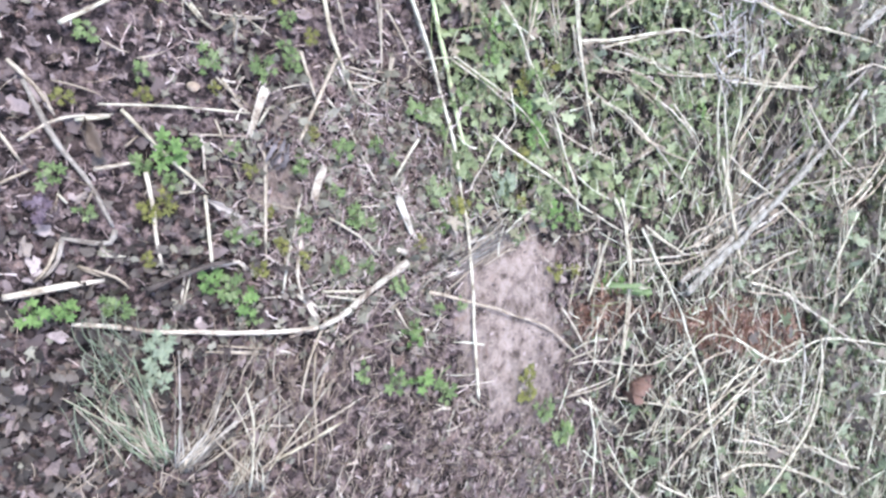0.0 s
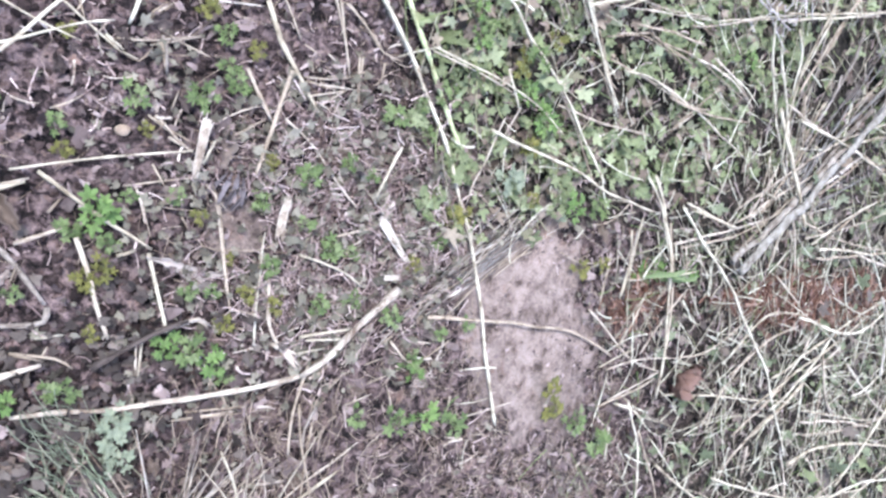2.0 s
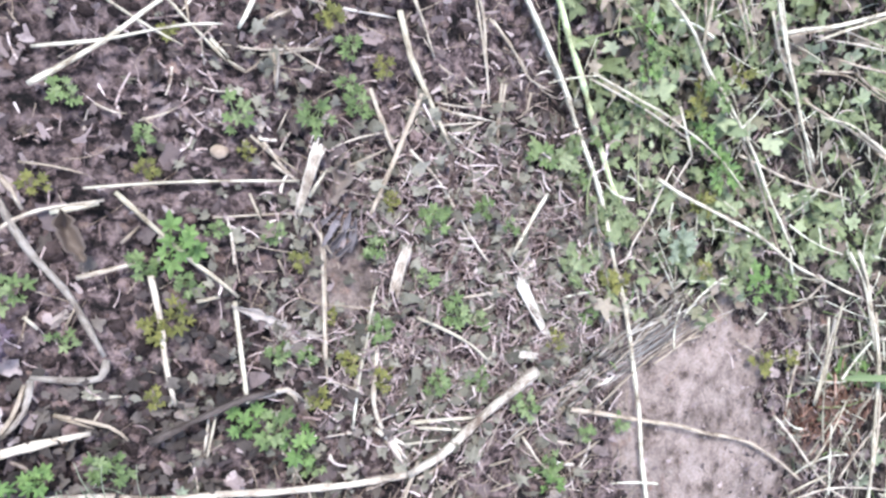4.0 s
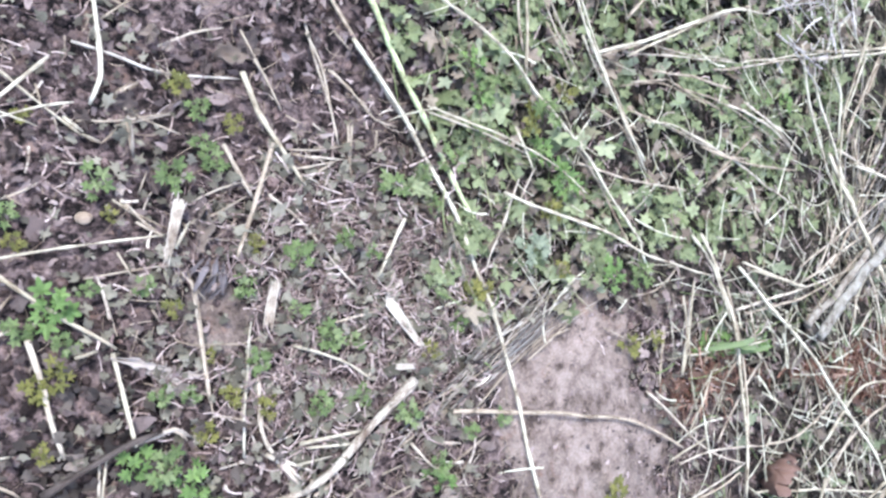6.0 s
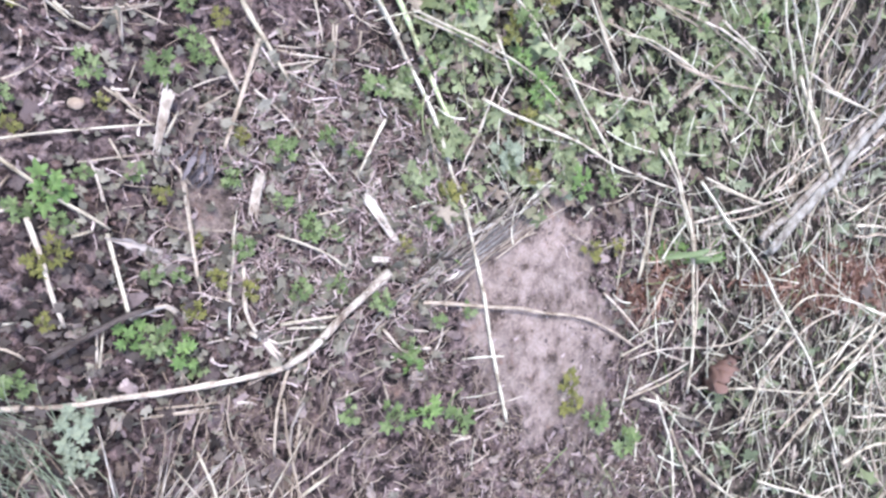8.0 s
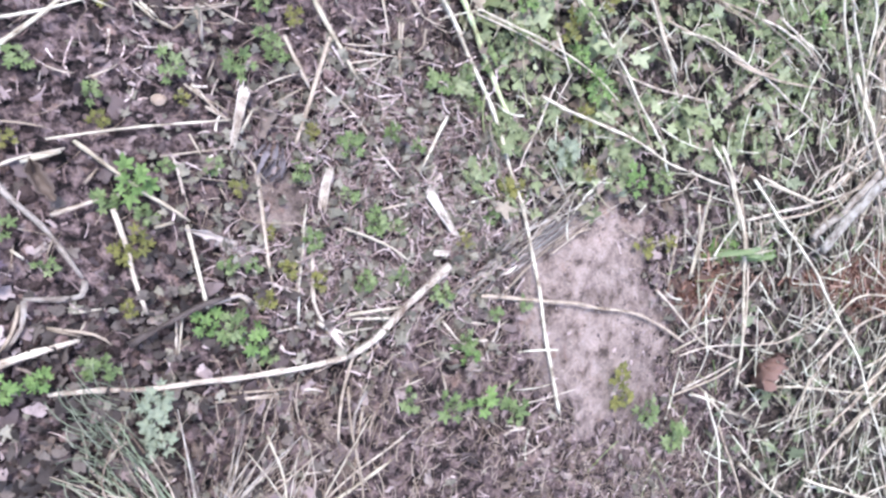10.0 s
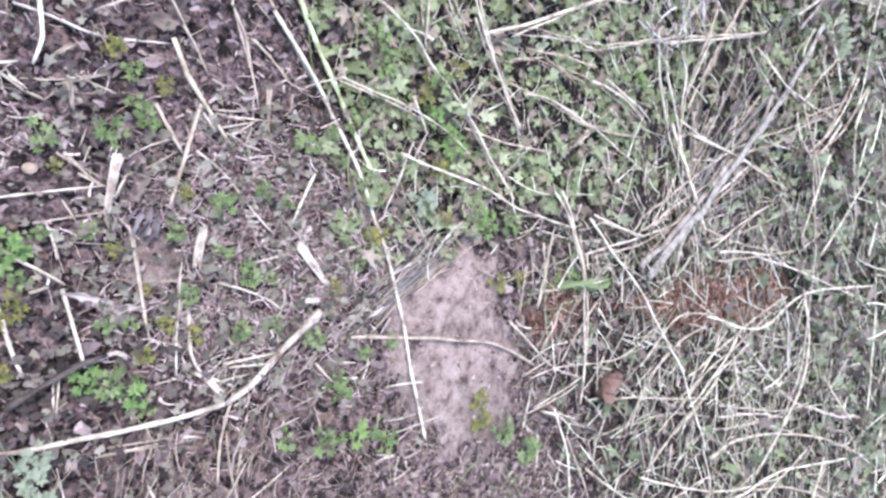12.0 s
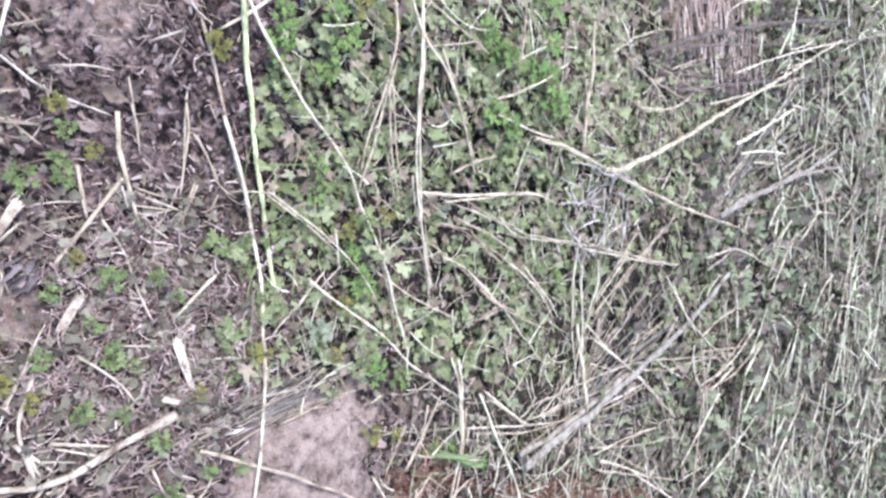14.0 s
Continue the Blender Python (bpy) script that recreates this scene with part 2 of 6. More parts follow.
def main_rim(x, y):
    """0 in the middle of the trodden patch, rising towards its far rim."""
    return np.clip((x - 0.99) / 0.15, 0, 1) * 0.6 + np.clip(np.hypot((x - 0.97) / 0.16, (y + 0.24) / 0.2) - 0.6, 0, 1)


def rust(x, y):
    """A band of reddish rotting litter."""
    along = step(x, 1.12, 1.24) * (1 - step(x, 2.1, 2.3))
    wide = 0.055 + 0.035 * step(x, 1.35, 1.7)
    return along * step(wide - np.abs(y + 0.225 + 0.19 * (x - 1.17)) + 0.09 * (vnoise(x, y, 11, 91) - 0.5), 0.0, 0.06)


def cover(x, y):
    """How thickly small leaves cover the ground."""
    edge = 0.70 + 0.10 * vnoise(x, y, 7, 5)
    upper = step(x, edge, edge + 0.18) * step(y, -0.10 + 0.05 * (x - 1.0), 0.04)
    lower = (0.28 + 0.36 * step(x, 1.6, 2.2)) * step(x, 1.1, 1.4) * (1 - step(y, -0.1, 0.05))
    patch = step(vnoise(x, y, 5, 9), 0.2, 0.5)
    for hx, hy, hr in ((1.32, 0.17, 0.09), (1.14, -0.02, 0.06), (1.62, 0.42, 0.12), (1.02, 0.42, 0.08), (1.30, 0.50, 0.07)):
        patch = patch * (1 - 0.8 * step(hr - np.hypot(x - hx, (y - hy) * 1.3) + 0.05 * (vnoise(x, y, 14, 6) - 0.5), 0.0, 0.05))
    return np.maximum(upper, lower) * (0.25 + 0.75 * patch) * (1 - 0.85 * rust(x, y))


SWELL = ((0.005, 0.020, -0.000, -0.022, -0.003),
          (-0.003, -0.020, 0.012, -0.024, 0.004),
          (0.019, 0.001, 0.007, -0.014, 0.026),
          (0.008, 0.019, -0.035, -0.015, 0.046),
          (-0.059, -0.021, -0.013, 0.012, 0.049),
          (-0.002, 0.020, -0.032, -0.007, 0.037),
          (0.002, 0.004, -0.025, 0.002, 0.014),
          (-0.029, -0.019, -0.011, 0.021, 0.012))


def relief(x, y):
    """Gentle swells of the ground, a few centimetres high: bumps 0.3 m apart."""
    x, y = np.asarray(x, float), np.asarray(y, float)
    total = 0.0
    for i, row in enumerate(SWELL):
        for j, amp in enumerate(row):
            total = total + amp * np.exp(-((x - 0.1 - 0.3 * i) ** 2 + (y + 0.6 - 0.3 * j) ** 2) / 0.0968)
    return total


def height(x, y):
    near = 1 - step(np.hypot(x - 1, y), 6, 12)
    clod = 0.009 * (vnoise(x, y, 22, 1) - 0.5) + 0.008 * (vnoise(x, y, 50, 2) - 0.5)
    far = 0.25 * (vnoise(x, y, 0.08, 3) - 0.5) * (1 - near)
    mound = 0.10 * (vnoise(x, y, 3.5, 71) - 0.5) * step(x, 2.1, 3.0) * near
    return relief(x, y) + mound + clod * near * (1 - 0.6 * bare(x, y)) + far - 0.005 * near


def spaced(a, b, s, reach):
    inner = np.arange(a, b + s / 2, s)
    out = s * 1.25 ** np.arange(1, 60)
    out = np.cumsum(out)
    out = out[out < reach]
    return np.concatenate([(a - out)[::-1], inner, b + out])


def mesh_from(name, verts, faces, material, smooth=False):
    me = bpy.data.meshes.new(name)
    me.from_pydata(verts.tolist() if hasattr(verts, "tolist") else verts, [], faces.tolist() if hasattr(faces, "tolist") else faces)
    me.materials.append(material)
    if smooth:
        me.polygons.foreach_set("use_smooth", [True] * len(me.polygons))
    me.update()
    return me


def build_ground():
    xs, ys = spaced(-0.3, 2.8, 0.012, 900), spaced(-1.2, 1.4, 0.012, 900)
    gx, gy = np.meshgrid(xs, ys)
    gz = height(gx, gy)
    verts = np.stack([gx.ravel(), gy.ravel(), gz.ravel()], 1)
    nx, ny = len(xs), len(ys)
    i = (np.arange(ny - 1)[:, None] * nx + np.arange(nx - 1)[None, :]).ravel()
    faces = np.stack([i, i + 1, i + nx + 1, i + nx], 1)
    me = mesh_from("ground", verts, faces, SOIL, True)
    fx, fy = gx.ravel(), gy.ravel()
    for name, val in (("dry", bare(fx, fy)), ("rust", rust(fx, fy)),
                      ("shaded_mould", np.maximum(step(fx + 0.3 * (vnoise(fx, fy, 6, 95) - 0.5) + 3.0 * (vnoise(fx, fy, 0.7, 97) - 0.5) * step(np.abs(fy), 0.9, 2.0), 0.70, 1.0) * step(fy, -0.15, 0.0), step(fx + 0.5 * (vnoise(fx, fy, 4, 96) - 0.5) + 3.0 * (vnoise(fx, fy, 0.7, 97) - 0.5) * step(np.abs(fy), 0.9, 2.0), 1.0, 1.5)))):
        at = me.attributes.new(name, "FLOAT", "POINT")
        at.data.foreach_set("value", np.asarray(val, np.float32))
    tagged(new("ground", me), "dark crumbly field soil with a trodden pale dry patch", "ground", kind="structure")


build_ground()


# ---- dry stalks ----
def spline(points, gap):
    """Points resampled along a smooth line through the given ones."""
    p = np.array(points, float)
    ext = np.vstack([2 * p[0] - p[1], p, 2 * p[-1] - p[-2]])
    out = []
    for i in range(1, len(ext) - 2):
        a, b, c, d = ext[i - 1:i + 3]
        n = max(2, int(np.linalg.norm(c - b) / gap))
        for k in range(n):
            s = k / n
            out.append(0.5 * ((2 * b) + (c - a) * s + (2 * a - 5 * b + 4 * c - d) * s * s + (3 * b - a - 3 * c + d) * s ** 3))
    out.append(p[-1])
    return np.array(out)


def tube(line, radii, sides, flat=1.0, twist=0.0, hollow=True):
    """Vertices, faces and the uv of each vertex of a tube along a line."""
    n = len(line)
    tan = np.gradient(line, axis=0)
    tan /= np.linalg.norm(tan, axis=1)[:, None] + 1e-12
    side = np.cross(tan, (0, 0, 1.0))
    side /= np.linalg.norm(side, axis=1)[:, None] + 1e-9
    up = np.cross(side, tan)
    a = np.linspace(0, 2 * math.pi, sides, endpoint=False)
    run = np.concatenate([[0], np.cumsum(np.linalg.norm(np.diff(line, axis=0), axis=1))])
    verts, uv = [], []
    for k in range(n):
        b = a + twist * run[k]
        verts.append(line[k] + radii[k] * (np.cos(b)[:, None] * side[k] + flat * np.sin(b)[:, None] * up[k]))
        uv += [(j / sides, run[k]) for j in range(sides)]
    faces = [(k * sides + j, k * sides + (j + 1) % sides, (k + 1) * sides + (j + 1) % sides, (k + 1) * sides + j)
             for k in range(n - 1) for j in range(sides)]
    verts = np.vstack(verts)
    for end, inner in ((0, 1), (n - 1, n - 2)):
        mid = len(verts)
        pit = line[end] + (line[inner] - line[end]) * (0.4 if hollow else -0.1)
        verts = np.vstack([verts, pit])
        uv.append((0.5, run[end]))
        ring = [end * sides + j for j in range(sides)]
        for j in range(sides):
            f = (ring[j], ring[(j + 1) % sides], mid)
            faces.append(f if end else f[::-1])
    return verts, faces, uv


STALK_TAGS = {
    "pale": ("dry_stalk", "bleached pale dry weed stalk lying on the ground"),
    "tan": ("dry_stalk", "thin tan dry straw lying among the litter"),
    "grey": ("dry_stalk", "weathered grey dry stem lying on the ground"),
    "green": ("dry_stalk", "long straw stalk still greenish at its upper end"),
    "ash": ("dry_stalk", "broad flattened ash grey dead stem on leaves"),
    "rotten": ("rotten_branch", "grey rotten branch lying on dark soil"),
    "dark": ("rotten_branch", "dark rotten branch lying half sunk in soil"),
    "blade": ("flattened_stalk", "broad flattened grey tan dead blade on leaves"),
    "sage": ("grass_stem", "pale sage green grass stem lying on soil"),
    "thick": ("split_stem", "thick split pale stem broken at its lower end"),
}
count = [0]


def stalk(kind, r, z, *points):
    """One dry stalk through points of the plan, lying on the soil."""
    count[0] += 1
    rng = np.random.default_rng(count[0])
    line = spline([(x, y, z) for x, y in points], 0.012)
    n = len(line)
    s = np.linspace(0, 1, n)
    run = np.concatenate([[0], np.cumsum(np.linalg.norm(np.diff(line, axis=0), axis=1))])
    side_amp = 0.55 if r < 0.003 else 0.3
    for ax, amp in ((0, side_amp), (1, side_amp), (2, 0.2)):
        line[:, ax] += amp * r * (np.interp(run, np.arange(0, run[-1] + 0.10, 0.05), rng.normal(0, 1, len(np.arange(0, run[-1] + 0.10, 0.05)))))
    line[:, 2] = np.maximum(line[:, 2], r * 0.9) + relief(line[:, 0], line[:, 1])
    radii = r * (1.08 - 0.3 * s) * (1 + 0.10 * rng.normal(0, 1, n))
    for k in np.arange(rng.uniform(0.02, 0.1), run[-1], rng.uniform(0.07, 0.13)):
        radii *= 1 + 0.28 * np.exp(-((run - k) / 0.005) ** 2)
    if kind in ("dark", "thick", "rotten"):
        radii *= 1 + 0.16 * np.sin(run * 60 + rng.uniform(0, 6)) * rng.uniform(0.5, 1, n) + 0.14 * rng.normal(0, 1, n)
    radii[0] *= 0.9
    radii[-1] *= 0.7
    v, f, uv = tube(line, radii, 7 if r > 0.002 else 5, flat=0.3 if kind == "blade" else rng.uniform(0.75, 1.0), twist=0.6 if kind == "blade" else rng.uniform(-4, 4))
    base = np.array([line[0][0], line[0][1], 0.0])
    name, label = STALK_TAGS[kind]
    me = mesh_from(name, v - base, f, STRAW[kind], True)
    layer = me.uv_layers.new(name="UVMap")
    idx = np.zeros(len(me.loops), np.int32)
    me.loops.foreach_get("vertex_index", idx)
    layer.data.foreach_set("uv", np.array(uv, np.float32)[idx].ravel())
    ob = new(name, me)
    ob.location = base
    return tagged(ob, label, "branch" if kind in ("dark", "rotten") else "stalk", group="" if kind in ("dark", "rotten") else "dry stalks on the ground")


stalk('green', 0.0044, 0.012, (0.681, 0.573), (0.697, 0.535), (0.729, 0.434), (0.767, 0.329), (0.805, 0.227), (0.830, 0.156), (0.857, 0.083))
stalk('pale', 0.0015, 0.042, (0.793, 0.250), (0.853, 0.224), (0.916, 0.199), (0.993, 0.153), (1.053, 0.100))
stalk('pale', 0.0023, 0.037, (0.897, 0.124), (0.977, 0.087), (1.077, 0.042), (1.161, -0.011), (1.294, -0.070))
stalk('pale', 0.0025, 0.040, (0.684, 0.533), (0.740, 0.466), (0.836, 0.384), (0.917, 0.325), (0.994, 0.239), (1.049, 0.173), (1.111, 0.071), (1.149, 0.008))
stalk('pale', 0.0021, 0.042, (1.059, 0.332), (1.089, 0.275), (1.132, 0.213), (1.172, 0.124))
stalk('pale', 0.0029, 0.040, (1.282, 0.007), (1.308, -0.069), (1.320, -0.155), (1.306, -0.256), (1.292, -0.379), (1.274, -0.447))
stalk('tan', 0.0021, 0.031, (1.334, -0.095), (1.334, -0.222), (1.311, -0.365), (1.275, -0.460))
stalk('pale', 0.0026, 0.042, (1.360, -0.064), (1.425, -0.159), (1.488, -0.251), (1.546, -0.380), (1.590, -0.463), (1.609, -0.528), (1.655, -0.689))
stalk('pale', 0.0022, 0.038, (1.301, -0.445), (1.442, -0.489), (1.678, -0.562))
stalk('tan', 0.0029, 0.008, (0.732, -0.146), (0.829, -0.173), (0.928, -0.204), (1.040, -0.245), (1.113, -0.286), (1.171, -0.330))
stalk('thick', 0.0060, 0.013, (0.705, -0.099), (0.647, -0.129), (0.587, -0.166), (0.537, -0.190))
stalk('tan', 0.0036, 0.012, (0.539, -0.189), (0.457, -0.185), (0.381, -0.174), (0.312, -0.165), (0.250, -0.152), (0.198, -0.142))
stalk('pale', 0.0033, 0.010, (0.564, 0.314), (0.582, 0.256), (0.595, 0.219), (0.617, 0.168))
stalk('tan', 0.0029, 0.008, (0.586, 0.224), (0.559, 0.167), (0.520, 0.090))
stalk('tan', 0.0024, 0.006, (0.531, 0.231), (0.541, 0.192), (0.551, 0.161))
stalk('grey', 0.0018, 0.005, (0.388, 0.362), (0.426, 0.346), (0.475, 0.323), (0.561, 0.309))
stalk('pale', 0.0031, 0.012, (0.421, 0.491), (0.418, 0.426), (0.415, 0.353), (0.410, 0.316), (0.395, 0.288))
stalk('tan', 0.0012, 0.006, (0.573, 0.367), (0.592, 0.315), (0.606, 0.265))
stalk('tan', 0.0017, 0.006, (0.654, 0.363), (0.667, 0.313), (0.673, 0.215))
stalk('tan', 0.0012, 0.006, (0.691, 0.361), (0.712, 0.332))
stalk('pale', 0.0025, 0.009, (0.270, 0.128), (0.306, 0.087), (0.349, 0.045), (0.372, 0.018))
stalk('pale', 0.0027, 0.011, (0.372, 0.018), (0.374, -0.033), (0.377, -0.087))
stalk('pale', 0.0015, 0.009, (0.243, 0.131), (0.318, 0.134), (0.384, 0.134), (0.444, 0.133))
stalk('tan', 0.0013, 0.004, (0.341, 0.099), (0.388, 0.099), (0.437, 0.100), (0.459, 0.095))
stalk('pale', 0.0020, 0.012, (0.451, 0.118), (0.473, 0.145))
stalk('tan', 0.0013, 0.005, (0.400, 0.180), (0.423, 0.157), (0.447, 0.128))
stalk('tan', 0.0012, 0.006, (0.405, 0.172), (0.450, 0.138))
stalk('tan', 0.0014, 0.005, (0.468, 0.140), (0.504, 0.149), (0.543, 0.165))
stalk('tan', 0.0014, 0.006, (0.481, 0.167), (0.512, 0.178), (0.540, 0.183))
stalk('tan', 0.0018, 0.007, (0.568, 0.165), (0.605, 0.120), (0.641, 0.055), (0.660, 0.028))
stalk('pale', 0.0024, 0.010, (0.216, 0.111), (0.256, 0.116))
stalk('tan', 0.0031, 0.007, (0.295, 0.048), (0.301, 0.000), (0.303, -0.036), (0.309, -0.078))
stalk('tan', 0.0018, 0.006, (0.379, -0.080), (0.416, -0.078), (0.426, -0.091))
stalk('pale', 0.0014, 0.010, (0.480, -0.130), (0.491, -0.079), (0.507, -0.011), (0.517, 0.018))
stalk('tan', 0.0012, 0.006, (0.457, -0.081), (0.460, -0.007), (0.464, 0.062), (0.459, 0.089))
stalk('tan', 0.0012, 0.005, (0.417, 0.053), (0.437, 0.012), (0.482, -0.000), (0.512, -0.005), (0.543, 0.004))
stalk('pale', 0.0014, 0.010, (0.345, -0.091), (0.333, -0.138))
stalk('tan', 0.0027, 0.008, (0.511, -0.047), (0.505, -0.105), (0.515, -0.141), (0.535, -0.180))
stalk('tan', 0.0019, 0.005, (0.516, -0.148), (0.545, -0.177))
stalk('tan', 0.0012, 0.030, (0.936, 0.140), (0.895, 0.081), (0.858, 0.039), (0.841, 0.012))
stalk('pale', 0.0019, 0.037, (0.937, 0.215), (0.948, 0.183), (0.959, 0.148))
stalk('tan', 0.0013, 0.006, (0.625, 0.208), (0.682, 0.197))
stalk('tan', 0.0015, 0.005, (0.620, 0.179), (0.667, 0.197))
stalk('tan', 0.0014, 0.007, (0.533, 0.214), (0.544, 0.186), (0.552, 0.161))
stalk('tan', 0.0013, 0.005, (0.605, 0.218), (0.640, 0.213), (0.683, 0.214))
stalk('pale', 0.0018, 0.039, (1.265, 0.005), (1.299, -0.057), (1.314, -0.153))
stalk('pale', 0.0014, 0.037, (1.182, 0.202), (1.250, 0.187), (1.330, 0.147))
stalk('tan', 0.0017, 0.033, (1.085, 0.231), (1.135, 0.198), (1.181, 0.119))
stalk('pale', 0.0017, 0.040, (1.142, 0.300), (1.224, 0.323), (1.352, 0.358))
stalk('tan', 0.0014, 0.029, (1.138, 0.259), (1.222, 0.258), (1.298, 0.230), (1.352, 0.215))
stalk('tan', 0.0014, 0.029, (1.100, 0.305), (1.186, 0.317), (1.278, 0.299), (1.396, 0.287))
stalk('tan', 0.0015, 0.032, (1.003, 0.354), (1.030, 0.308), (1.044, 0.280))
stalk('pale', 0.0017, 0.043, (1.243, -0.070), (1.209, -0.141), (1.167, -0.212))
stalk('tan', 0.0015, 0.007, (1.132, -0.071), (1.203, -0.068), (1.319, 0.003))
stalk('tan', 0.0012, 0.006, (1.057, -0.108), (1.121, -0.139), (1.231, -0.148))
stalk('pale', 0.0014, 0.038, (1.154, -0.302), (1.213, -0.257), (1.243, -0.221))
stalk('tan', 0.0017, 0.005, (0.549, -0.262), (0.529, -0.319), (0.515, -0.368))
stalk('pale', 0.0024, 0.010, (0.462, -0.380), (0.508, -0.368), (0.582, -0.342))
stalk('tan', 0.0015, 0.005, (0.377, -0.203), (0.453, -0.219))
stalk('tan', 0.0019, 0.007, (0.209, -0.069), (0.252, -0.089), (0.267, -0.105))
stalk('tan', 0.0017, 0.005, (0.241, -0.180), (0.259, -0.230), (0.291, -0.304))
stalk('pale', 0.0042, 0.042, (1.678, 0.108), (1.726, -0.015), (1.744, -0.099), (1.751, -0.172))
stalk('pale', 0.0023, 0.044, (1.690, 0.264), (1.719, 0.204), (1.711, 0.130))
stalk('tan', 0.0029, 0.031, (1.723, 0.112), (1.855, 0.046), (2.033, -0.031))
stalk('tan', 0.0022, 0.034, (1.337, -0.138), (1.526, -0.135), (1.656, -0.125))
stalk('pale', 0.0021, 0.041, (1.390, -0.074), (1.516, -0.133))
stalk('pale', 0.0026, 0.041, (1.473, -0.833), (1.642, -0.849), (1.849, -0.879))
stalk('pale', 0.0026, 0.042, (1.431, -0.675), (1.569, -0.753), (1.742, -0.827), (2.008, -0.895))
stalk('pale', 0.0033, 0.042, (1.658, -0.710), (1.779, -0.707), (1.995, -0.771), (2.261, -0.886), (2.503, -1.032))
stalk('pale', 0.0042, 0.073, (1.988, -1.065), (2.101, -0.975), (2.186, -0.903))
stalk('pale', 0.0032, 0.079, (2.178, -0.406), (2.190, -0.542), (2.117, -0.655), (1.950, -0.728), (1.786, -0.793))
stalk('pale', 0.0027, 0.037, (1.614, -0.488), (1.747, -0.453), (1.899, -0.435), (2.168, -0.424))
stalk('tan', 0.0026, 0.030, (1.684, -0.525), (1.910, -0.486))
stalk('tan', 0.0025, 0.032, (1.494, -0.456), (1.604, -0.401), (1.712, -0.386))
stalk('tan', 0.0027, 0.036, (1.802, -0.469), (1.825, -0.599), (1.883, -0.666))
stalk('tan', 0.0027, 0.031, (1.772, -0.691), (1.811, -0.867))
stalk('tan', 0.0025, 0.032, (1.506, -0.602), (1.660, -0.517))
stalk('pale', 0.0027, 0.041, (1.273, -0.595), (1.372, -0.695), (1.465, -0.787))
stalk('pale', 0.0022, 0.041, (1.182, -0.421), (1.216, -0.538), (1.200, -0.635), (1.188, -0.721))
stalk('tan', 0.0023, 0.036, (1.226, -0.504), (1.271, -0.642), (1.260, -0.757))
stalk('tan', 0.0023, 0.034, (1.764, -0.158), (1.943, -0.234), (2.142, -0.288))
stalk('tan', 0.0028, 0.035, (1.787, -0.246), (2.000, -0.275), (2.238, -0.306))
stalk('pale', 0.0026, 0.040, (1.552, -0.542), (1.740, -0.480), (2.043, -0.442))
stalk('tan', 0.0026, 0.031, (1.941, -0.542), (2.173, -0.752), (2.505, -0.898))
stalk('tan', 0.0023, 0.031, (1.377, -0.797), (1.521, -0.768), (1.669, -0.763))
stalk('pale', 0.0024, 0.041, (1.711, -0.591), (2.008, -0.709), (2.283, -0.785))
stalk('tan', 0.0026, 0.032, (1.603, -0.890), (1.663, -0.791), (1.654, -0.665))
stalk('tan', 0.0025, 0.071, (1.921, -0.257), (2.196, -0.362), (2.472, -0.491))
stalk('pale', 0.0023, 0.040, (1.141, -0.411), (1.202, -0.448), (1.242, -0.496))
stalk('tan', 0.0017, 0.033, (1.120, -0.339), (1.220, -0.348), (1.353, -0.382))
stalk('tan', 0.0020, 0.029, (1.094, -0.402), (1.220, -0.412), (1.281, -0.407))
stalk('tan', 0.0022, 0.008, (1.189, -0.139), (1.161, -0.191), (1.145, -0.222))
stalk('tan', 0.0020, 0.029, (1.241, -0.096), (1.214, -0.154), (1.191, -0.184))
stalk('tan', 0.0018, 0.030, (1.390, -0.179), (1.330, -0.216), (1.271, -0.252))
stalk('tan', 0.0021, 0.032, (1.034, 0.200), (1.087, 0.107), (1.130, 0.007))
stalk('tan', 0.0019, 0.029, (1.051, 0.151), (1.147, 0.116), (1.270, 0.082))
stalk('tan', 0.0022, 0.034, (1.309, 0.149), (1.423, 0.112), (1.573, 0.086))
stalk('tan', 0.0021, 0.036, (1.421, 0.217), (1.515, 0.168), (1.578, 0.116))
stalk('tan', 0.0017, 0.032, (1.317, 0.082), (1.386, 0.121), (1.459, 0.160))
stalk('tan', 0.0018, 0.028, (1.122, 0.270), (1.158, 0.192), (1.191, 0.128))
stalk('tan', 0.0020, 0.029, (0.966, 0.285), (0.992, 0.240), (1.024, 0.201))
stalk('pale', 0.0027, 0.044, (2.019, 0.254), (2.127, 0.181), (2.229, 0.118))
stalk('pale', 0.0024, 0.071, (2.204, 0.116), (2.282, 0.169), (2.407, 0.224))
stalk('pale', 0.0026, 0.043, (1.712, -0.838), (1.654, -0.908))
stalk('pale', 0.0054, 0.077, (1.556, 0.451), (1.648, 0.480), (1.881, 0.602), (2.195, 0.776), (2.614, 1.015), (3.227, 1.382))
stalk('pale', 0.0042, 0.044, (1.318, 0.467), (1.529, 0.473), (1.746, 0.466), (2.070, 0.458), (2.426, 0.466), (2.676, 0.442))
stalk('grey', 0.0064, 0.082, (2.191, 0.466), (2.498, 0.600), (2.887, 0.746), (3.278, 0.866))
stalk('pale', 0.0047, 0.078, (2.273, 0.695), (2.583, 0.856), (2.768, 0.959))
stalk('pale', 0.0022, 0.040, (0.958, 0.283), (0.963, 0.361), (0.961, 0.455), (0.962, 0.511))
stalk('pale', 0.0020, 0.040, (0.992, 0.615), (1.035, 0.442), (1.106, 0.262))
stalk('tan', 0.0021, 0.028, (1.054, 0.565), (1.135, 0.463), (1.213, 0.372))
stalk('pale', 0.0022, 0.042, (1.193, 0.505), (1.291, 0.561), (1.396, 0.647))
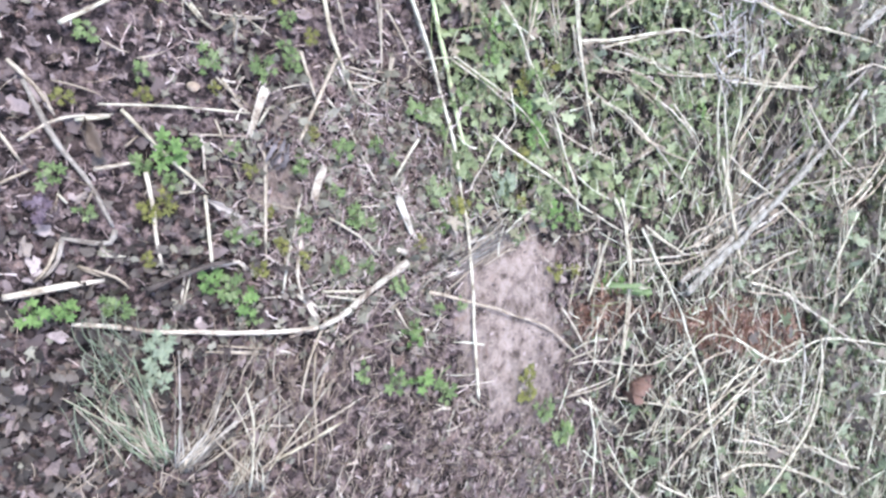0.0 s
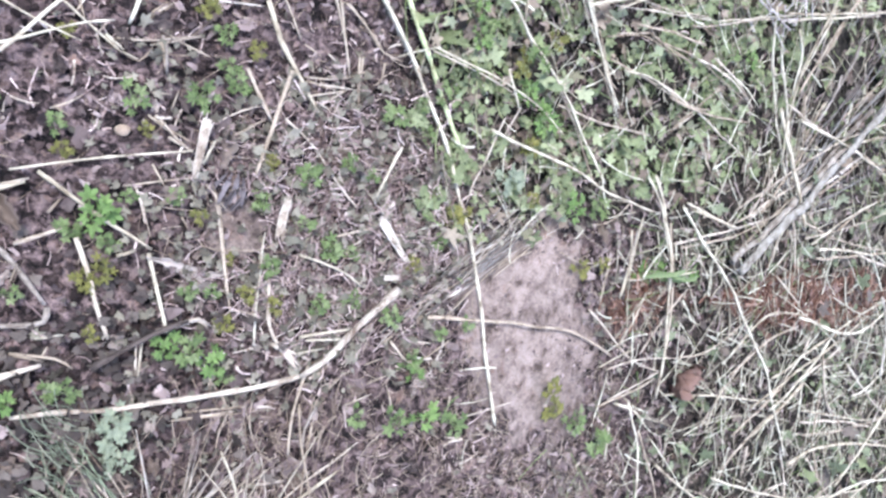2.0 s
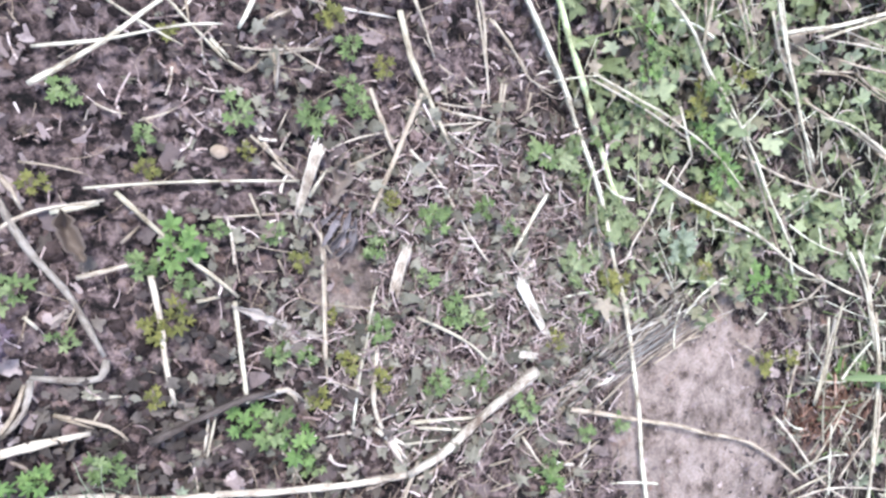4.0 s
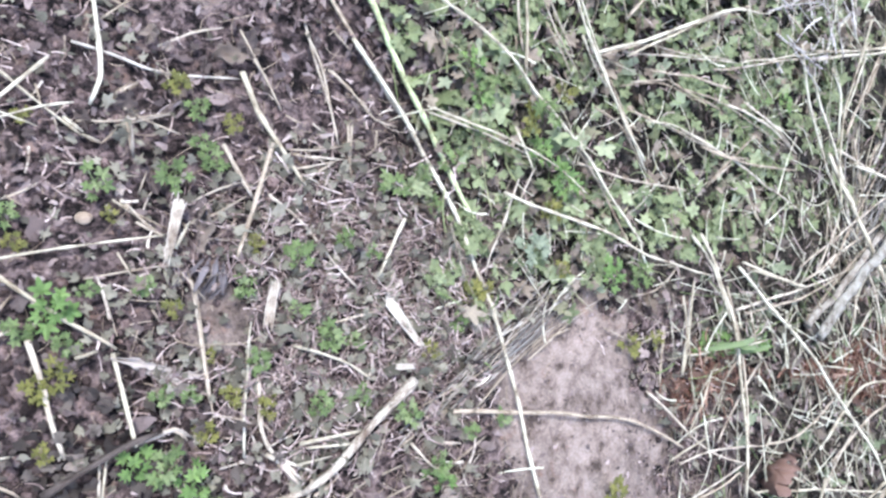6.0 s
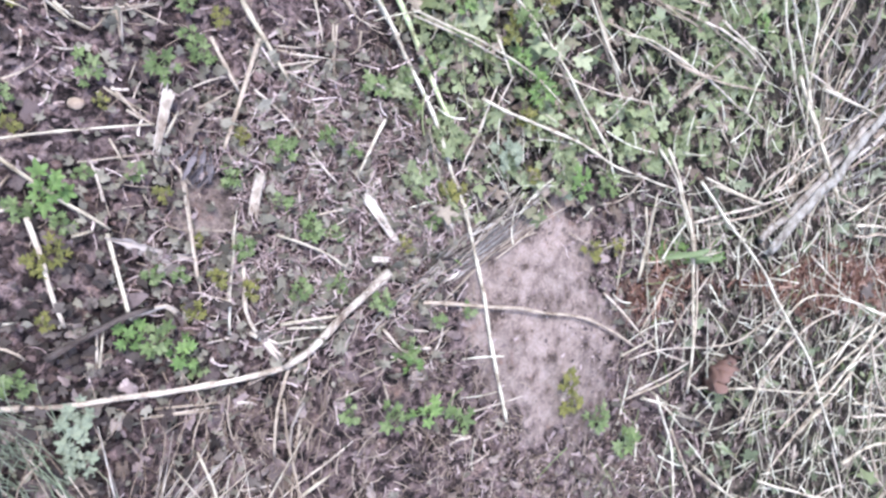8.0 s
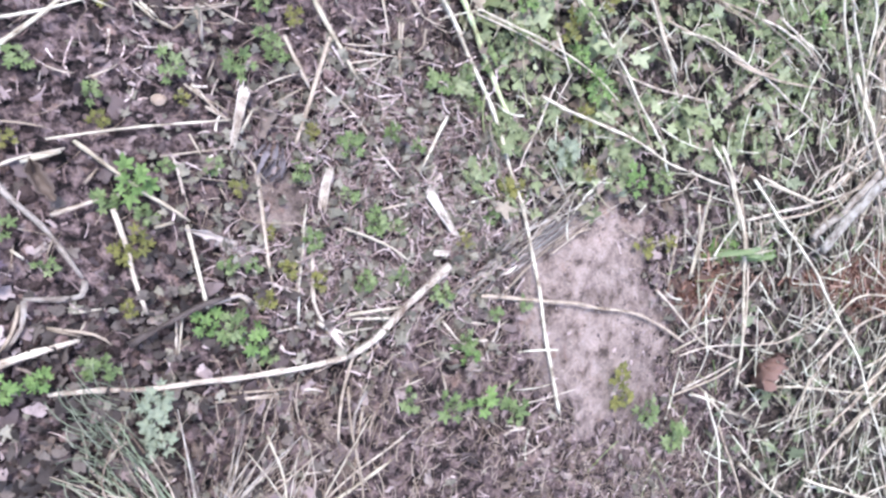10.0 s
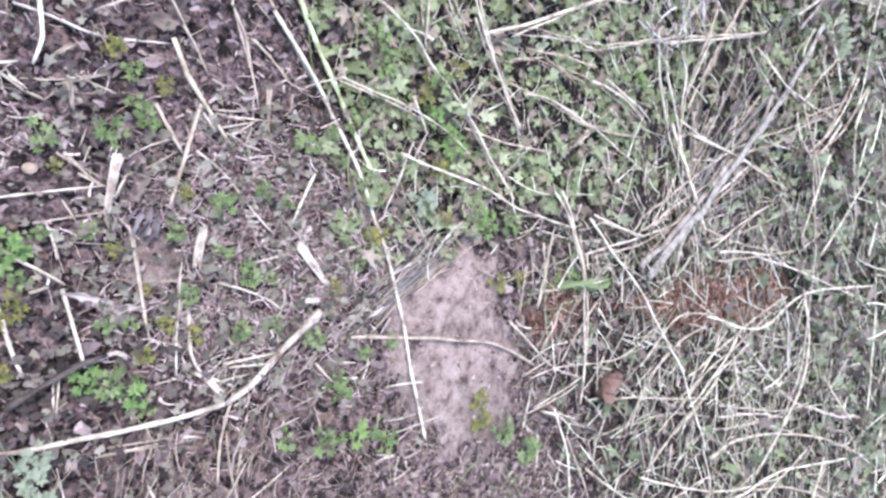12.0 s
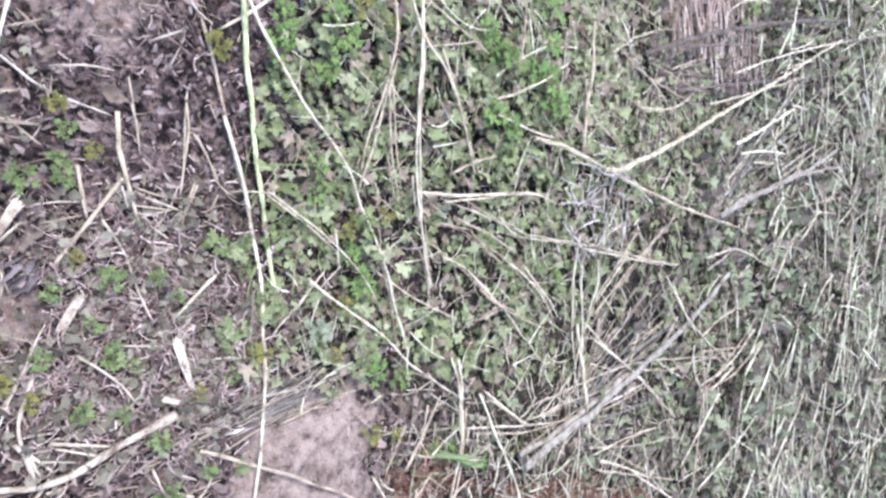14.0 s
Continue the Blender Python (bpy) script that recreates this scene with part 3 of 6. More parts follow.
stalk('tan', 0.0025, 0.033, (1.512, 0.495), (1.493, 0.602), (1.477, 0.660))
stalk('tan', 0.0022, 0.035, (1.523, 0.635), (1.613, 0.567), (1.712, 0.522))
stalk('pale', 0.0023, 0.041, (1.078, 0.305), (1.218, 0.329), (1.371, 0.362), (1.466, 0.358))
stalk('tan', 0.0020, 0.033, (1.006, 0.542), (1.137, 0.602))
stalk('pale', 0.0020, 0.041, (0.996, 0.625), (1.102, 0.596), (1.154, 0.579))
stalk('pale', 0.0029, 0.011, (0.767, 0.573), (0.719, 0.512), (0.680, 0.468))
stalk('tan', 0.0023, 0.032, (1.724, 0.762), (1.877, 0.763), (2.186, 0.781))
stalk('dark', 0.0063, 0.083, (1.684, 0.768), (2.075, 0.971), (2.577, 1.202), (3.200, 1.450))
stalk('dark', 0.0037, 0.076, (1.882, 0.742), (2.401, 0.936), (3.252, 1.242))
stalk('dark', 0.0033, 0.072, (1.835, 0.848), (2.399, 1.062), (3.249, 1.356))
stalk('pale', 0.0029, 0.081, (2.771, 0.454), (2.644, 0.292))
stalk('tan', 0.0015, 0.028, (0.847, 0.583), (0.905, 0.554), (0.978, 0.526))
stalk('tan', 0.0017, 0.031, (0.969, 0.467), (1.011, 0.360), (1.051, 0.296))
stalk('tan', 0.0017, 0.005, (0.654, 0.376), (0.673, 0.228))
stalk('tan', 0.0017, 0.006, (0.681, 0.314), (0.727, 0.253))
stalk('pale', 0.0022, 0.038, (1.375, -0.060), (1.526, -0.134))
stalk('tan', 0.0022, 0.077, (2.201, 0.068), (2.507, 0.107))
stalk('pale', 0.0026, 0.075, (2.237, -0.029), (2.379, 0.036), (2.544, 0.160))
stalk('pale', 0.0024, 0.041, (2.128, 0.126), (1.966, 0.271))
stalk('pale', 0.0022, 0.043, (1.634, 0.283), (1.877, 0.292), (2.030, 0.299))
stalk('pale', 0.0022, 0.041, (1.716, 0.166), (1.821, 0.315))
stalk('tan', 0.0022, 0.033, (1.432, 0.827), (1.541, 0.800), (1.642, 0.793))
stalk('tan', 0.0023, 0.035, (1.606, 0.752), (1.788, 0.871), (2.105, 1.025))
stalk('tan', 0.0025, 0.033, (1.943, 0.828), (2.078, 0.901), (2.294, 1.001))
stalk('pale', 0.0022, 0.038, (1.732, 0.940), (1.877, 0.946))
stalk('pale', 0.0027, 0.078, (2.081, 0.764), (2.398, 0.899), (2.854, 1.103))
stalk('tan', 0.0026, 0.077, (2.131, 0.333), (2.344, 0.388), (2.691, 0.369))
stalk('tan', 0.0022, 0.033, (1.610, -0.115), (1.744, -0.028), (1.853, 0.056))
stalk('tan', 0.0025, 0.034, (1.530, -0.123), (1.697, -0.080), (1.992, -0.017))
stalk('tan', 0.0014, 0.006, (0.421, 0.385), (0.463, 0.410))
stalk('tan', 0.0015, 0.005, (0.477, 0.354), (0.517, 0.367), (0.553, 0.371))
stalk('grey', 0.0019, 0.006, (0.589, 0.422), (0.631, 0.453))
stalk('grey', 0.0019, 0.007, (0.622, 0.390), (0.631, 0.428))
stalk('tan', 0.0014, 0.005, (0.430, 0.413), (0.462, 0.392))
stalk('tan', 0.0014, 0.005, (0.420, 0.298), (0.450, 0.314))
stalk('tan', 0.0013, 0.004, (0.417, 0.294), (0.449, 0.311))
stalk('pale', 0.0021, 0.011, (0.364, 0.276), (0.382, 0.258))
stalk('tan', 0.0014, 0.007, (0.381, 0.256), (0.398, 0.245), (0.416, 0.261))
stalk('tan', 0.0013, 0.005, (0.416, 0.265), (0.477, 0.272))
stalk('tan', 0.0015, 0.005, (0.429, 0.270), (0.428, 0.228))
stalk('tan', 0.0014, 0.005, (0.597, 0.191), (0.665, 0.197))
stalk('tan', 0.0014, 0.006, (0.617, 0.185), (0.636, 0.171))
stalk('tan', 0.0018, 0.006, (0.690, 0.239), (0.682, 0.187))
stalk('tan', 0.0014, 0.029, (1.266, 0.249), (1.383, 0.214), (1.575, 0.122))
stalk('tan', 0.0014, 0.031, (1.344, 0.100), (1.464, 0.158))
stalk('pale', 0.0017, 0.042, (1.395, 0.279), (1.672, 0.294), (1.974, 0.298))
stalk('tan', 0.0013, 0.031, (1.142, 0.307), (1.263, 0.296), (1.409, 0.282))
stalk('pale', 0.0023, 0.041, (1.593, 0.310), (1.619, 0.207), (1.654, 0.117), (1.712, -0.079))
stalk('pale', 0.0020, 0.040, (1.825, 0.306), (1.777, 0.231), (1.737, 0.166))
stalk('tan', 0.0017, 0.035, (1.656, 0.003), (1.637, -0.089), (1.566, -0.122))
stalk('pale', 0.0017, 0.041, (1.213, -0.090), (1.202, -0.147), (1.164, -0.211))
stalk('tan', 0.0013, 0.005, (0.894, -0.119), (0.961, -0.096), (1.060, -0.064))
stalk('tan', 0.0018, 0.029, (1.234, -0.339), (1.313, -0.280), (1.370, -0.242))
stalk('tan', 0.0014, 0.035, (1.122, -0.397), (1.227, -0.399), (1.296, -0.392))
stalk('pale', 0.0017, 0.039, (1.093, -0.323), (1.209, -0.320))
stalk('tan', 0.0019, 0.034, (1.347, -0.376), (1.436, -0.382), (1.555, -0.326))
stalk('pale', 0.0023, 0.037, (1.487, -0.409), (1.597, -0.337), (1.738, -0.365))
stalk('pale', 0.0027, 0.044, (1.601, -0.561), (1.700, -0.510), (1.843, -0.431))
stalk('tan', 0.0020, 0.033, (1.781, -0.389), (1.710, -0.466), (1.584, -0.557))
stalk('tan', 0.0019, 0.033, (1.420, -0.559), (1.478, -0.487), (1.569, -0.399))
stalk('grey', 0.0066, 0.037, (1.498, -0.201), (1.725, -0.109), (1.891, -0.028), (2.041, 0.048), (2.119, 0.162))
stalk('grey', 0.0040, 0.031, (1.956, 0.260), (1.932, 0.185), (1.874, 0.111))
stalk('tan', 0.0023, 0.028, (2.066, 0.146), (1.997, 0.101), (1.915, 0.060))
stalk('tan', 0.0031, 0.036, (2.023, -0.027), (2.108, -0.081))
stalk('pale', 0.0032, 0.038, (2.506, 0.073), (2.269, 0.044), (2.124, 0.011), (1.947, 0.005))
stalk('tan', 0.0033, 0.076, (2.419, 0.034), (2.303, -0.038))
stalk('pale', 0.0028, 0.072, (2.172, 0.088), (2.192, 0.028), (2.272, -0.062), (2.290, -0.136))
stalk('tan', 0.0023, 0.029, (1.799, -0.109), (1.923, -0.083), (2.023, -0.043))
stalk('tan', 0.0020, 0.030, (1.855, 0.107), (1.772, 0.000), (1.700, -0.065))
stalk('pale', 0.0029, 0.037, (1.727, -0.524), (1.638, -0.572), (1.557, -0.613))
stalk('pale', 0.0029, 0.042, (1.635, -0.820), (1.789, -0.854), (1.953, -0.869), (2.161, -0.929), (2.489, -1.028))
stalk('pale', 0.0028, 0.043, (1.727, -0.964), (1.889, -0.902), (2.154, -0.879))
stalk('tan', 0.0031, 0.032, (1.858, -0.878), (2.084, -0.972), (2.510, -1.241))
stalk('pale', 0.0031, 0.079, (2.246, -0.681), (2.303, -0.771), (2.368, -0.857))
stalk('pale', 0.0026, 0.073, (2.134, -0.733), (2.278, -0.812), (2.429, -0.870))
stalk('tan', 0.0023, 0.029, (1.753, -0.729), (1.864, -0.890))
stalk('tan', 0.0028, 0.031, (1.723, -0.628), (1.882, -0.675), (2.065, -0.749))
stalk('tan', 0.0023, 0.034, (1.801, -0.562), (1.770, -0.685))
stalk('pale', 0.0022, 0.043, (1.468, -0.469), (1.418, -0.568))
stalk('tan', 0.0020, 0.030, (1.556, -0.641), (1.530, -0.710))
stalk('tan', 0.0022, 0.029, (1.825, -0.577), (1.872, -0.664), (2.009, -0.773))
stalk('grey', 0.0029, 0.078, (2.036, -0.383), (2.065, -0.469), (2.027, -0.592))
stalk('tan', 0.0023, 0.031, (1.360, -0.149), (1.506, -0.151), (1.728, -0.114))
stalk('pale', 0.0030, 0.072, (1.652, -0.345), (1.888, -0.439), (2.221, -0.426), (2.603, -0.491))
stalk('tan', 0.0022, 0.034, (1.461, -0.678), (1.575, -0.601), (1.723, -0.539))
stalk('tan', 0.0025, 0.032, (1.737, -0.664), (1.961, -0.719), (2.229, -0.767))
stalk('tan', 0.0021, 0.034, (1.388, 0.241), (1.277, 0.265), (1.185, 0.279))
stalk('tan', 0.0020, 0.036, (1.168, 0.319), (1.296, 0.345), (1.434, 0.372))
stalk('tan', 0.0020, 0.031, (1.336, 0.271), (1.623, 0.288), (2.006, 0.293))
stalk('tan', 0.0022, 0.030, (1.823, 0.208), (1.932, 0.345), (2.022, 0.443))
stalk('tan', 0.0013, 0.029, (0.800, 0.246), (0.883, 0.211), (0.991, 0.158))
stalk('pale', 0.0026, 0.044, (1.628, 0.298), (1.784, 0.294), (2.049, 0.301))
stalk('tan', 0.0017, 0.034, (0.951, 0.511), (1.007, 0.382), (1.047, 0.310))
stalk('tan', 0.0023, 0.035, (1.745, 0.131), (1.858, 0.275), (1.970, 0.398))
stalk('grey', 0.0034, 0.079, (2.139, 0.298), (2.301, 0.386))
stalk('tan', 0.0025, 0.071, (1.964, 0.259), (2.157, 0.137), (2.438, 0.035))
stalk('tan', 0.0021, 0.028, (1.270, 0.184), (1.427, 0.104), (1.578, 0.010))
stalk('pale', 0.0025, 0.044, (1.633, 0.245), (1.686, 0.126), (1.732, -0.038), (1.755, -0.159))
stalk('tan', 0.0023, 0.031, (1.509, -0.192), (1.670, -0.120), (1.890, -0.051))
stalk('tan', 0.0027, 0.079, (2.245, -0.055), (2.406, 0.087), (2.545, 0.203))
stalk('tan', 0.0033, 0.077, (2.262, 0.919), (2.808, 1.187), (3.821, 1.631))
stalk('tan', 0.0042, 0.073, (3.352, 0.201), (3.453, 0.465), (3.489, 0.711))
stalk('tan', 0.0027, 0.005, (0.651, 0.478), (0.690, 0.409), (0.727, 0.331), (0.778, 0.237))
stalk('pale', 0.0025, 0.011, (0.204, 0.227), (0.223, 0.239), (0.266, 0.269), (0.303, 0.299), (0.362, 0.342))
stalk('pale', 0.0015, 0.010, (0.257, 0.324), (0.302, 0.292), (0.341, 0.269))
stalk('pale', 0.0018, 0.010, (0.293, 0.353), (0.317, 0.329), (0.345, 0.296), (0.380, 0.257))
stalk('pale', 0.0015, 0.011, (0.210, 0.263), (0.264, 0.270), (0.300, 0.279), (0.344, 0.290), (0.378, 0.293))
stalk('tan', 0.0012, 0.005, (0.346, 0.317), (0.348, 0.288))
stalk('tan', 0.0012, 0.005, (0.357, 0.285), (0.359, 0.252))
stalk('pale', 0.0013, 0.009, (0.381, 0.258), (0.397, 0.248))
stalk('tan', 0.0012, 0.005, (0.474, 0.328), (0.488, 0.302), (0.492, 0.282))
stalk('tan', 0.0014, 0.005, (0.429, 0.283), (0.450, 0.267), (0.483, 0.248))
stalk('tan', 0.0012, 0.007, (0.377, 0.273), (0.419, 0.269), (0.476, 0.274))
stalk('tan', 0.0012, 0.004, (0.414, 0.298), (0.441, 0.315))
stalk('grey', 0.0019, 0.005, (0.428, 0.273), (0.431, 0.262), (0.427, 0.227))
stalk('tan', 0.0012, 0.006, (0.409, 0.208), (0.430, 0.203))
stalk('tan', 0.0012, 0.005, (0.426, 0.184), (0.439, 0.208))
stalk('tan', 0.0012, 0.005, (0.295, 0.195), (0.315, 0.201), (0.331, 0.209))
stalk('tan', 0.0012, 0.007, (0.299, 0.198), (0.312, 0.186))
stalk('tan', 0.0012, 0.007, (0.257, 0.212), (0.273, 0.204), (0.285, 0.203))
stalk('tan', 0.0014, 0.005, (0.404, 0.177), (0.424, 0.155))
stalk('tan', 0.0018, 0.005, (0.583, 0.332), (0.591, 0.314), (0.605, 0.268))
stalk('tan', 0.0015, 0.006, (0.673, 0.315), (0.700, 0.288), (0.728, 0.247), (0.760, 0.234))
stalk('tan', 0.0015, 0.006, (0.638, 0.215), (0.677, 0.214))
stalk('tan', 0.0015, 0.005, (0.608, 0.213), (0.649, 0.197))
stalk('tan', 0.0015, 0.006, (0.695, 0.241), (0.681, 0.169))
stalk('tan', 0.0012, 0.006, (0.611, 0.260), (0.634, 0.244))
stalk('tan', 0.0012, 0.006, (0.643, 0.247), (0.654, 0.236))
stalk('pale', 0.0031, 0.011, (0.714, 0.349), (0.744, 0.293), (0.775, 0.236), (0.793, 0.190), (0.823, 0.115), (0.844, 0.019), (0.854, -0.040), (0.855, -0.149), (0.850, -0.255), (0.851, -0.358))
stalk('tan', 0.0013, 0.028, (0.969, 0.154), (0.929, 0.103))
stalk('pale', 0.0015, 0.036, (0.947, 0.338), (0.947, 0.311))
stalk('tan', 0.0013, 0.004, (0.731, 0.231), (0.723, 0.207), (0.708, 0.200))
stalk('pale', 0.0017, 0.038, (1.162, 0.317), (1.255, 0.335))
stalk('tan', 0.0014, 0.031, (1.219, 0.283), (1.251, 0.255))
stalk('tan', 0.0014, 0.028, (1.162, 0.263), (1.246, 0.263))
stalk('tan', 0.0015, 0.034, (1.330, 0.088), (1.386, 0.114))
stalk('grey', 0.0023, 0.032, (1.902, 0.167), (1.882, 0.120), (1.822, 0.050), (1.788, 0.016))
stalk('tan', 0.0021, 0.034, (1.778, 0.127), (1.780, 0.016))
stalk('tan', 0.0012, 0.006, (0.193, 0.157), (0.222, 0.152), (0.248, 0.144))
stalk('tan', 0.0018, 0.006, (0.273, 0.078), (0.290, 0.094))
stalk('tan', 0.0022, 0.006, (0.233, 0.049), (0.287, 0.061))
stalk('grey', 0.0036, 0.006, (0.162, 0.155), (0.187, 0.098), (0.204, 0.070), (0.224, 0.041), (0.238, 0.010), (0.253, -0.024))
stalk('grey', 0.0033, 0.007, (0.253, -0.028), (0.247, -0.044), (0.224, -0.043), (0.192, -0.035))
stalk('grey', 0.0030, 0.006, (0.192, -0.037), (0.186, -0.064), (0.168, -0.084))
stalk('pale', 0.0019, 0.010, (0.190, 0.017), (0.201, 0.005))
stalk('tan', 0.0012, 0.007, (0.220, 0.004), (0.233, 0.027))
stalk('pale', 0.0021, 0.012, (0.332, 0.018), (0.355, 0.021))
stalk('tan', 0.0017, 0.005, (0.394, 0.119), (0.405, 0.086))
stalk('tan', 0.0014, 0.005, (0.454, 0.090), (0.474, 0.050))
stalk('tan', 0.0017, 0.005, (0.417, 0.153), (0.447, 0.127))
stalk('pale', 0.0022, 0.010, (0.747, 0.109), (0.718, 0.079), (0.686, 0.038))
stalk('tan', 0.0019, 0.007, (0.606, -0.006), (0.651, -0.003), (0.689, -0.002))
stalk('tan', 0.0015, 0.006, (0.566, 0.005), (0.577, -0.023))
stalk('pale', 0.0018, 0.010, (0.558, -0.019), (0.590, -0.035), (0.625, -0.057), (0.648, -0.082))
stalk('grey', 0.0018, 0.005, (0.998, -0.002), (0.913, -0.041), (0.844, -0.075), (0.754, -0.127))
stalk('grey', 0.0017, 0.007, (1.038, -0.032), (0.944, -0.061), (0.842, -0.074))
stalk('pale', 0.0018, 0.010, (1.057, -0.016), (0.984, -0.044))
stalk('tan', 0.0013, 0.005, (0.989, -0.093), (0.942, -0.098), (0.893, -0.114))
stalk('grey', 0.0014, 0.007, (0.881, -0.063), (0.789, -0.108), (0.721, -0.136), (0.665, -0.173))
stalk('grey', 0.0023, 0.005, (1.210, -0.133), (1.196, -0.189))
stalk('tan', 0.0019, 0.034, (1.372, -0.140), (1.367, -0.217))
stalk('pale', 0.0022, 0.037, (1.318, -0.201), (1.397, -0.202))
stalk('tan', 0.0022, 0.034, (1.724, -0.126), (1.720, -0.163), (1.708, -0.247))
stalk('tan', 0.0022, 0.028, (1.795, -0.137), (1.824, -0.180))
stalk('tan', 0.0021, 0.034, (1.673, -0.155), (1.631, -0.220))
stalk('tan', 0.0022, 0.030, (1.643, -0.259), (1.719, -0.336))
stalk('tan', 0.0017, 0.030, (1.443, 0.018), (1.473, -0.031))
stalk('tan', 0.0018, 0.028, (1.672, 0.016), (1.634, -0.064))
stalk('tan', 0.0020, 0.035, (1.684, -0.022), (1.595, -0.095), (1.562, -0.114))
stalk('tan', 0.0044, 0.012, (0.124, -0.101), (0.153, -0.098), (0.194, -0.093), (0.239, -0.090))
stalk('tan', 0.0012, 0.005, (0.211, -0.074), (0.239, -0.088))
stalk('tan', 0.0013, 0.006, (0.237, -0.085), (0.246, -0.073))
stalk('tan', 0.0019, 0.005, (0.378, -0.086), (0.411, -0.078), (0.426, -0.094))
stalk('pale', 0.0015, 0.010, (0.235, -0.060), (0.267, -0.062))
stalk('tan', 0.0012, 0.005, (0.366, -0.202), (0.415, -0.210), (0.451, -0.214))
stalk('tan', 0.0014, 0.007, (0.400, -0.120), (0.420, -0.107))
stalk('tan', 0.0021, 0.007, (0.551, -0.176), (0.533, -0.210), (0.521, -0.238), (0.507, -0.301))
stalk('grey', 0.0021, 0.007, (0.557, -0.241), (0.536, -0.267), (0.526, -0.307))
stalk('tan', 0.0026, 0.006, (0.506, -0.133), (0.530, -0.156), (0.543, -0.178))
stalk('tan', 0.0021, 0.007, (0.513, -0.138), (0.538, -0.156), (0.556, -0.169))
stalk('pale', 0.0024, 0.012, (0.544, -0.132), (0.581, -0.135), (0.623, -0.139))
stalk('pale', 0.0018, 0.010, (0.551, -0.141), (0.613, -0.151))
stalk('pale', 0.0015, 0.010, (0.537, -0.156), (0.578, -0.159))
stalk('tan', 0.0019, 0.005, (0.685, -0.174), (0.707, -0.209), (0.724, -0.222))
stalk('tan', 0.0017, 0.005, (0.661, -0.176), (0.696, -0.164))
stalk('tan', 0.0017, 0.007, (0.734, -0.216), (0.790, -0.196))
stalk('tan', 0.0013, 0.004, (0.734, -0.152), (0.760, -0.197))
stalk('tan', 0.0017, 0.006, (0.712, -0.180), (0.754, -0.195))
stalk('tan', 0.0015, 0.005, (0.599, -0.250), (0.644, -0.246))
stalk('tan', 0.0013, 0.006, (0.637, -0.228), (0.694, -0.222))
stalk('tan', 0.0015, 0.007, (0.638, -0.199), (0.666, -0.196))
stalk('tan', 0.0012, 0.007, (0.573, -0.222), (0.606, -0.202))
stalk('tan', 0.0012, 0.006, (0.783, -0.324), (0.836, -0.328), (0.895, -0.332))
stalk('tan', 0.0020, 0.006, (0.776, -0.283), (0.765, -0.310))
stalk('tan', 0.0015, 0.006, (0.670, -0.249), (0.673, -0.284))
stalk('pale', 0.0024, 0.043, (1.752, 0.075), (1.887, 0.024), (2.036, -0.047), (2.189, -0.126))
stalk('tan', 0.0027, 0.071, (2.606, 0.124), (2.443, 0.017), (2.272, -0.047))
stalk('tan', 0.0026, 0.080, (2.185, 0.108), (2.284, -0.087), (2.261, -0.186), (2.259, -0.331))
stalk('grey', 0.0055, 0.032, (2.046, 0.078), (1.932, 0.010), (1.812, -0.066))
stalk('grey', 0.0031, 0.036, (2.016, -0.033), (1.794, -0.100))
stalk('tan', 0.0024, 0.031, (1.910, -0.196), (2.015, -0.171), (2.137, -0.152))
stalk('pale', 0.0031, 0.044, (1.790, -0.221), (1.902, -0.242), (2.052, -0.284))
stalk('tan', 0.0038, 0.073, (3.488, 0.710), (3.634, 0.538), (3.789, 0.356))
stalk('tan', 0.0034, 0.074, (3.948, 0.742), (3.809, 0.485))
stalk('tan', 0.0028, 0.073, (3.141, 0.691), (3.186, 0.409))
stalk('tan', 0.0036, 0.072, (3.463, 0.419), (3.460, 0.208))
stalk('tan', 0.0020, 0.029, (1.238, 0.260), (1.298, 0.235), (1.363, 0.208))
stalk('tan', 0.0020, 0.032, (1.148, 0.223), (1.271, 0.173), (1.354, 0.134), (1.437, 0.118))
stalk('tan', 0.0022, 0.034, (1.373, 0.216), (1.495, 0.174), (1.573, 0.123))
stalk('tan', 0.0022, 0.028, (1.490, 0.403), (1.636, 0.327))
stalk('pale', 0.0023, 0.040, (1.930, 0.708), (1.796, 0.750), (1.673, 0.766))
stalk('tan', 0.0022, 0.035, (1.809, 0.802), (1.977, 0.813), (2.179, 0.828))
stalk('tan', 0.0022, 0.028, (1.854, 0.757), (1.905, 0.694), (1.958, 0.646))
stalk('tan', 0.0022, 0.029, (1.504, 0.598), (1.566, 0.564), (1.688, 0.544))
stalk('pale', 0.0030, 0.074, (2.958, -0.404), (2.788, -0.295), (2.665, -0.233))
stalk('tan', 0.0031, 0.079, (3.052, -0.392), (2.919, -0.244))
stalk('tan', 0.0021, 0.007, (0.133, 0.090), (0.157, 0.054))
stalk('tan', 0.0019, 0.008, (0.152, 0.081), (0.196, 0.110), (0.260, 0.119))
stalk('tan', 0.0020, 0.006, (0.233, 0.051), (0.284, 0.061))
stalk('tan', 0.0018, 0.007, (0.129, 0.029), (0.165, 0.048))
stalk('tan', 0.0026, 0.008, (0.149, 0.177), (0.174, 0.146), (0.193, 0.114))
stalk('tan', 0.0021, 0.007, (0.187, -0.039), (0.176, -0.067), (0.160, -0.086))
stalk('tan', 0.0019, 0.006, (0.408, 0.179), (0.434, 0.141), (0.446, 0.134))
stalk('tan', 0.0018, 0.006, (0.332, -0.132), (0.340, -0.090))
stalk('tan', 0.0015, 0.006, (0.381, -0.197), (0.462, -0.211))
stalk('tan', 0.0017, 0.005, (0.483, -0.097), (0.515, 0.011))
stalk('tan', 0.0017, 0.006, (0.457, -0.062), (0.462, 0.077))
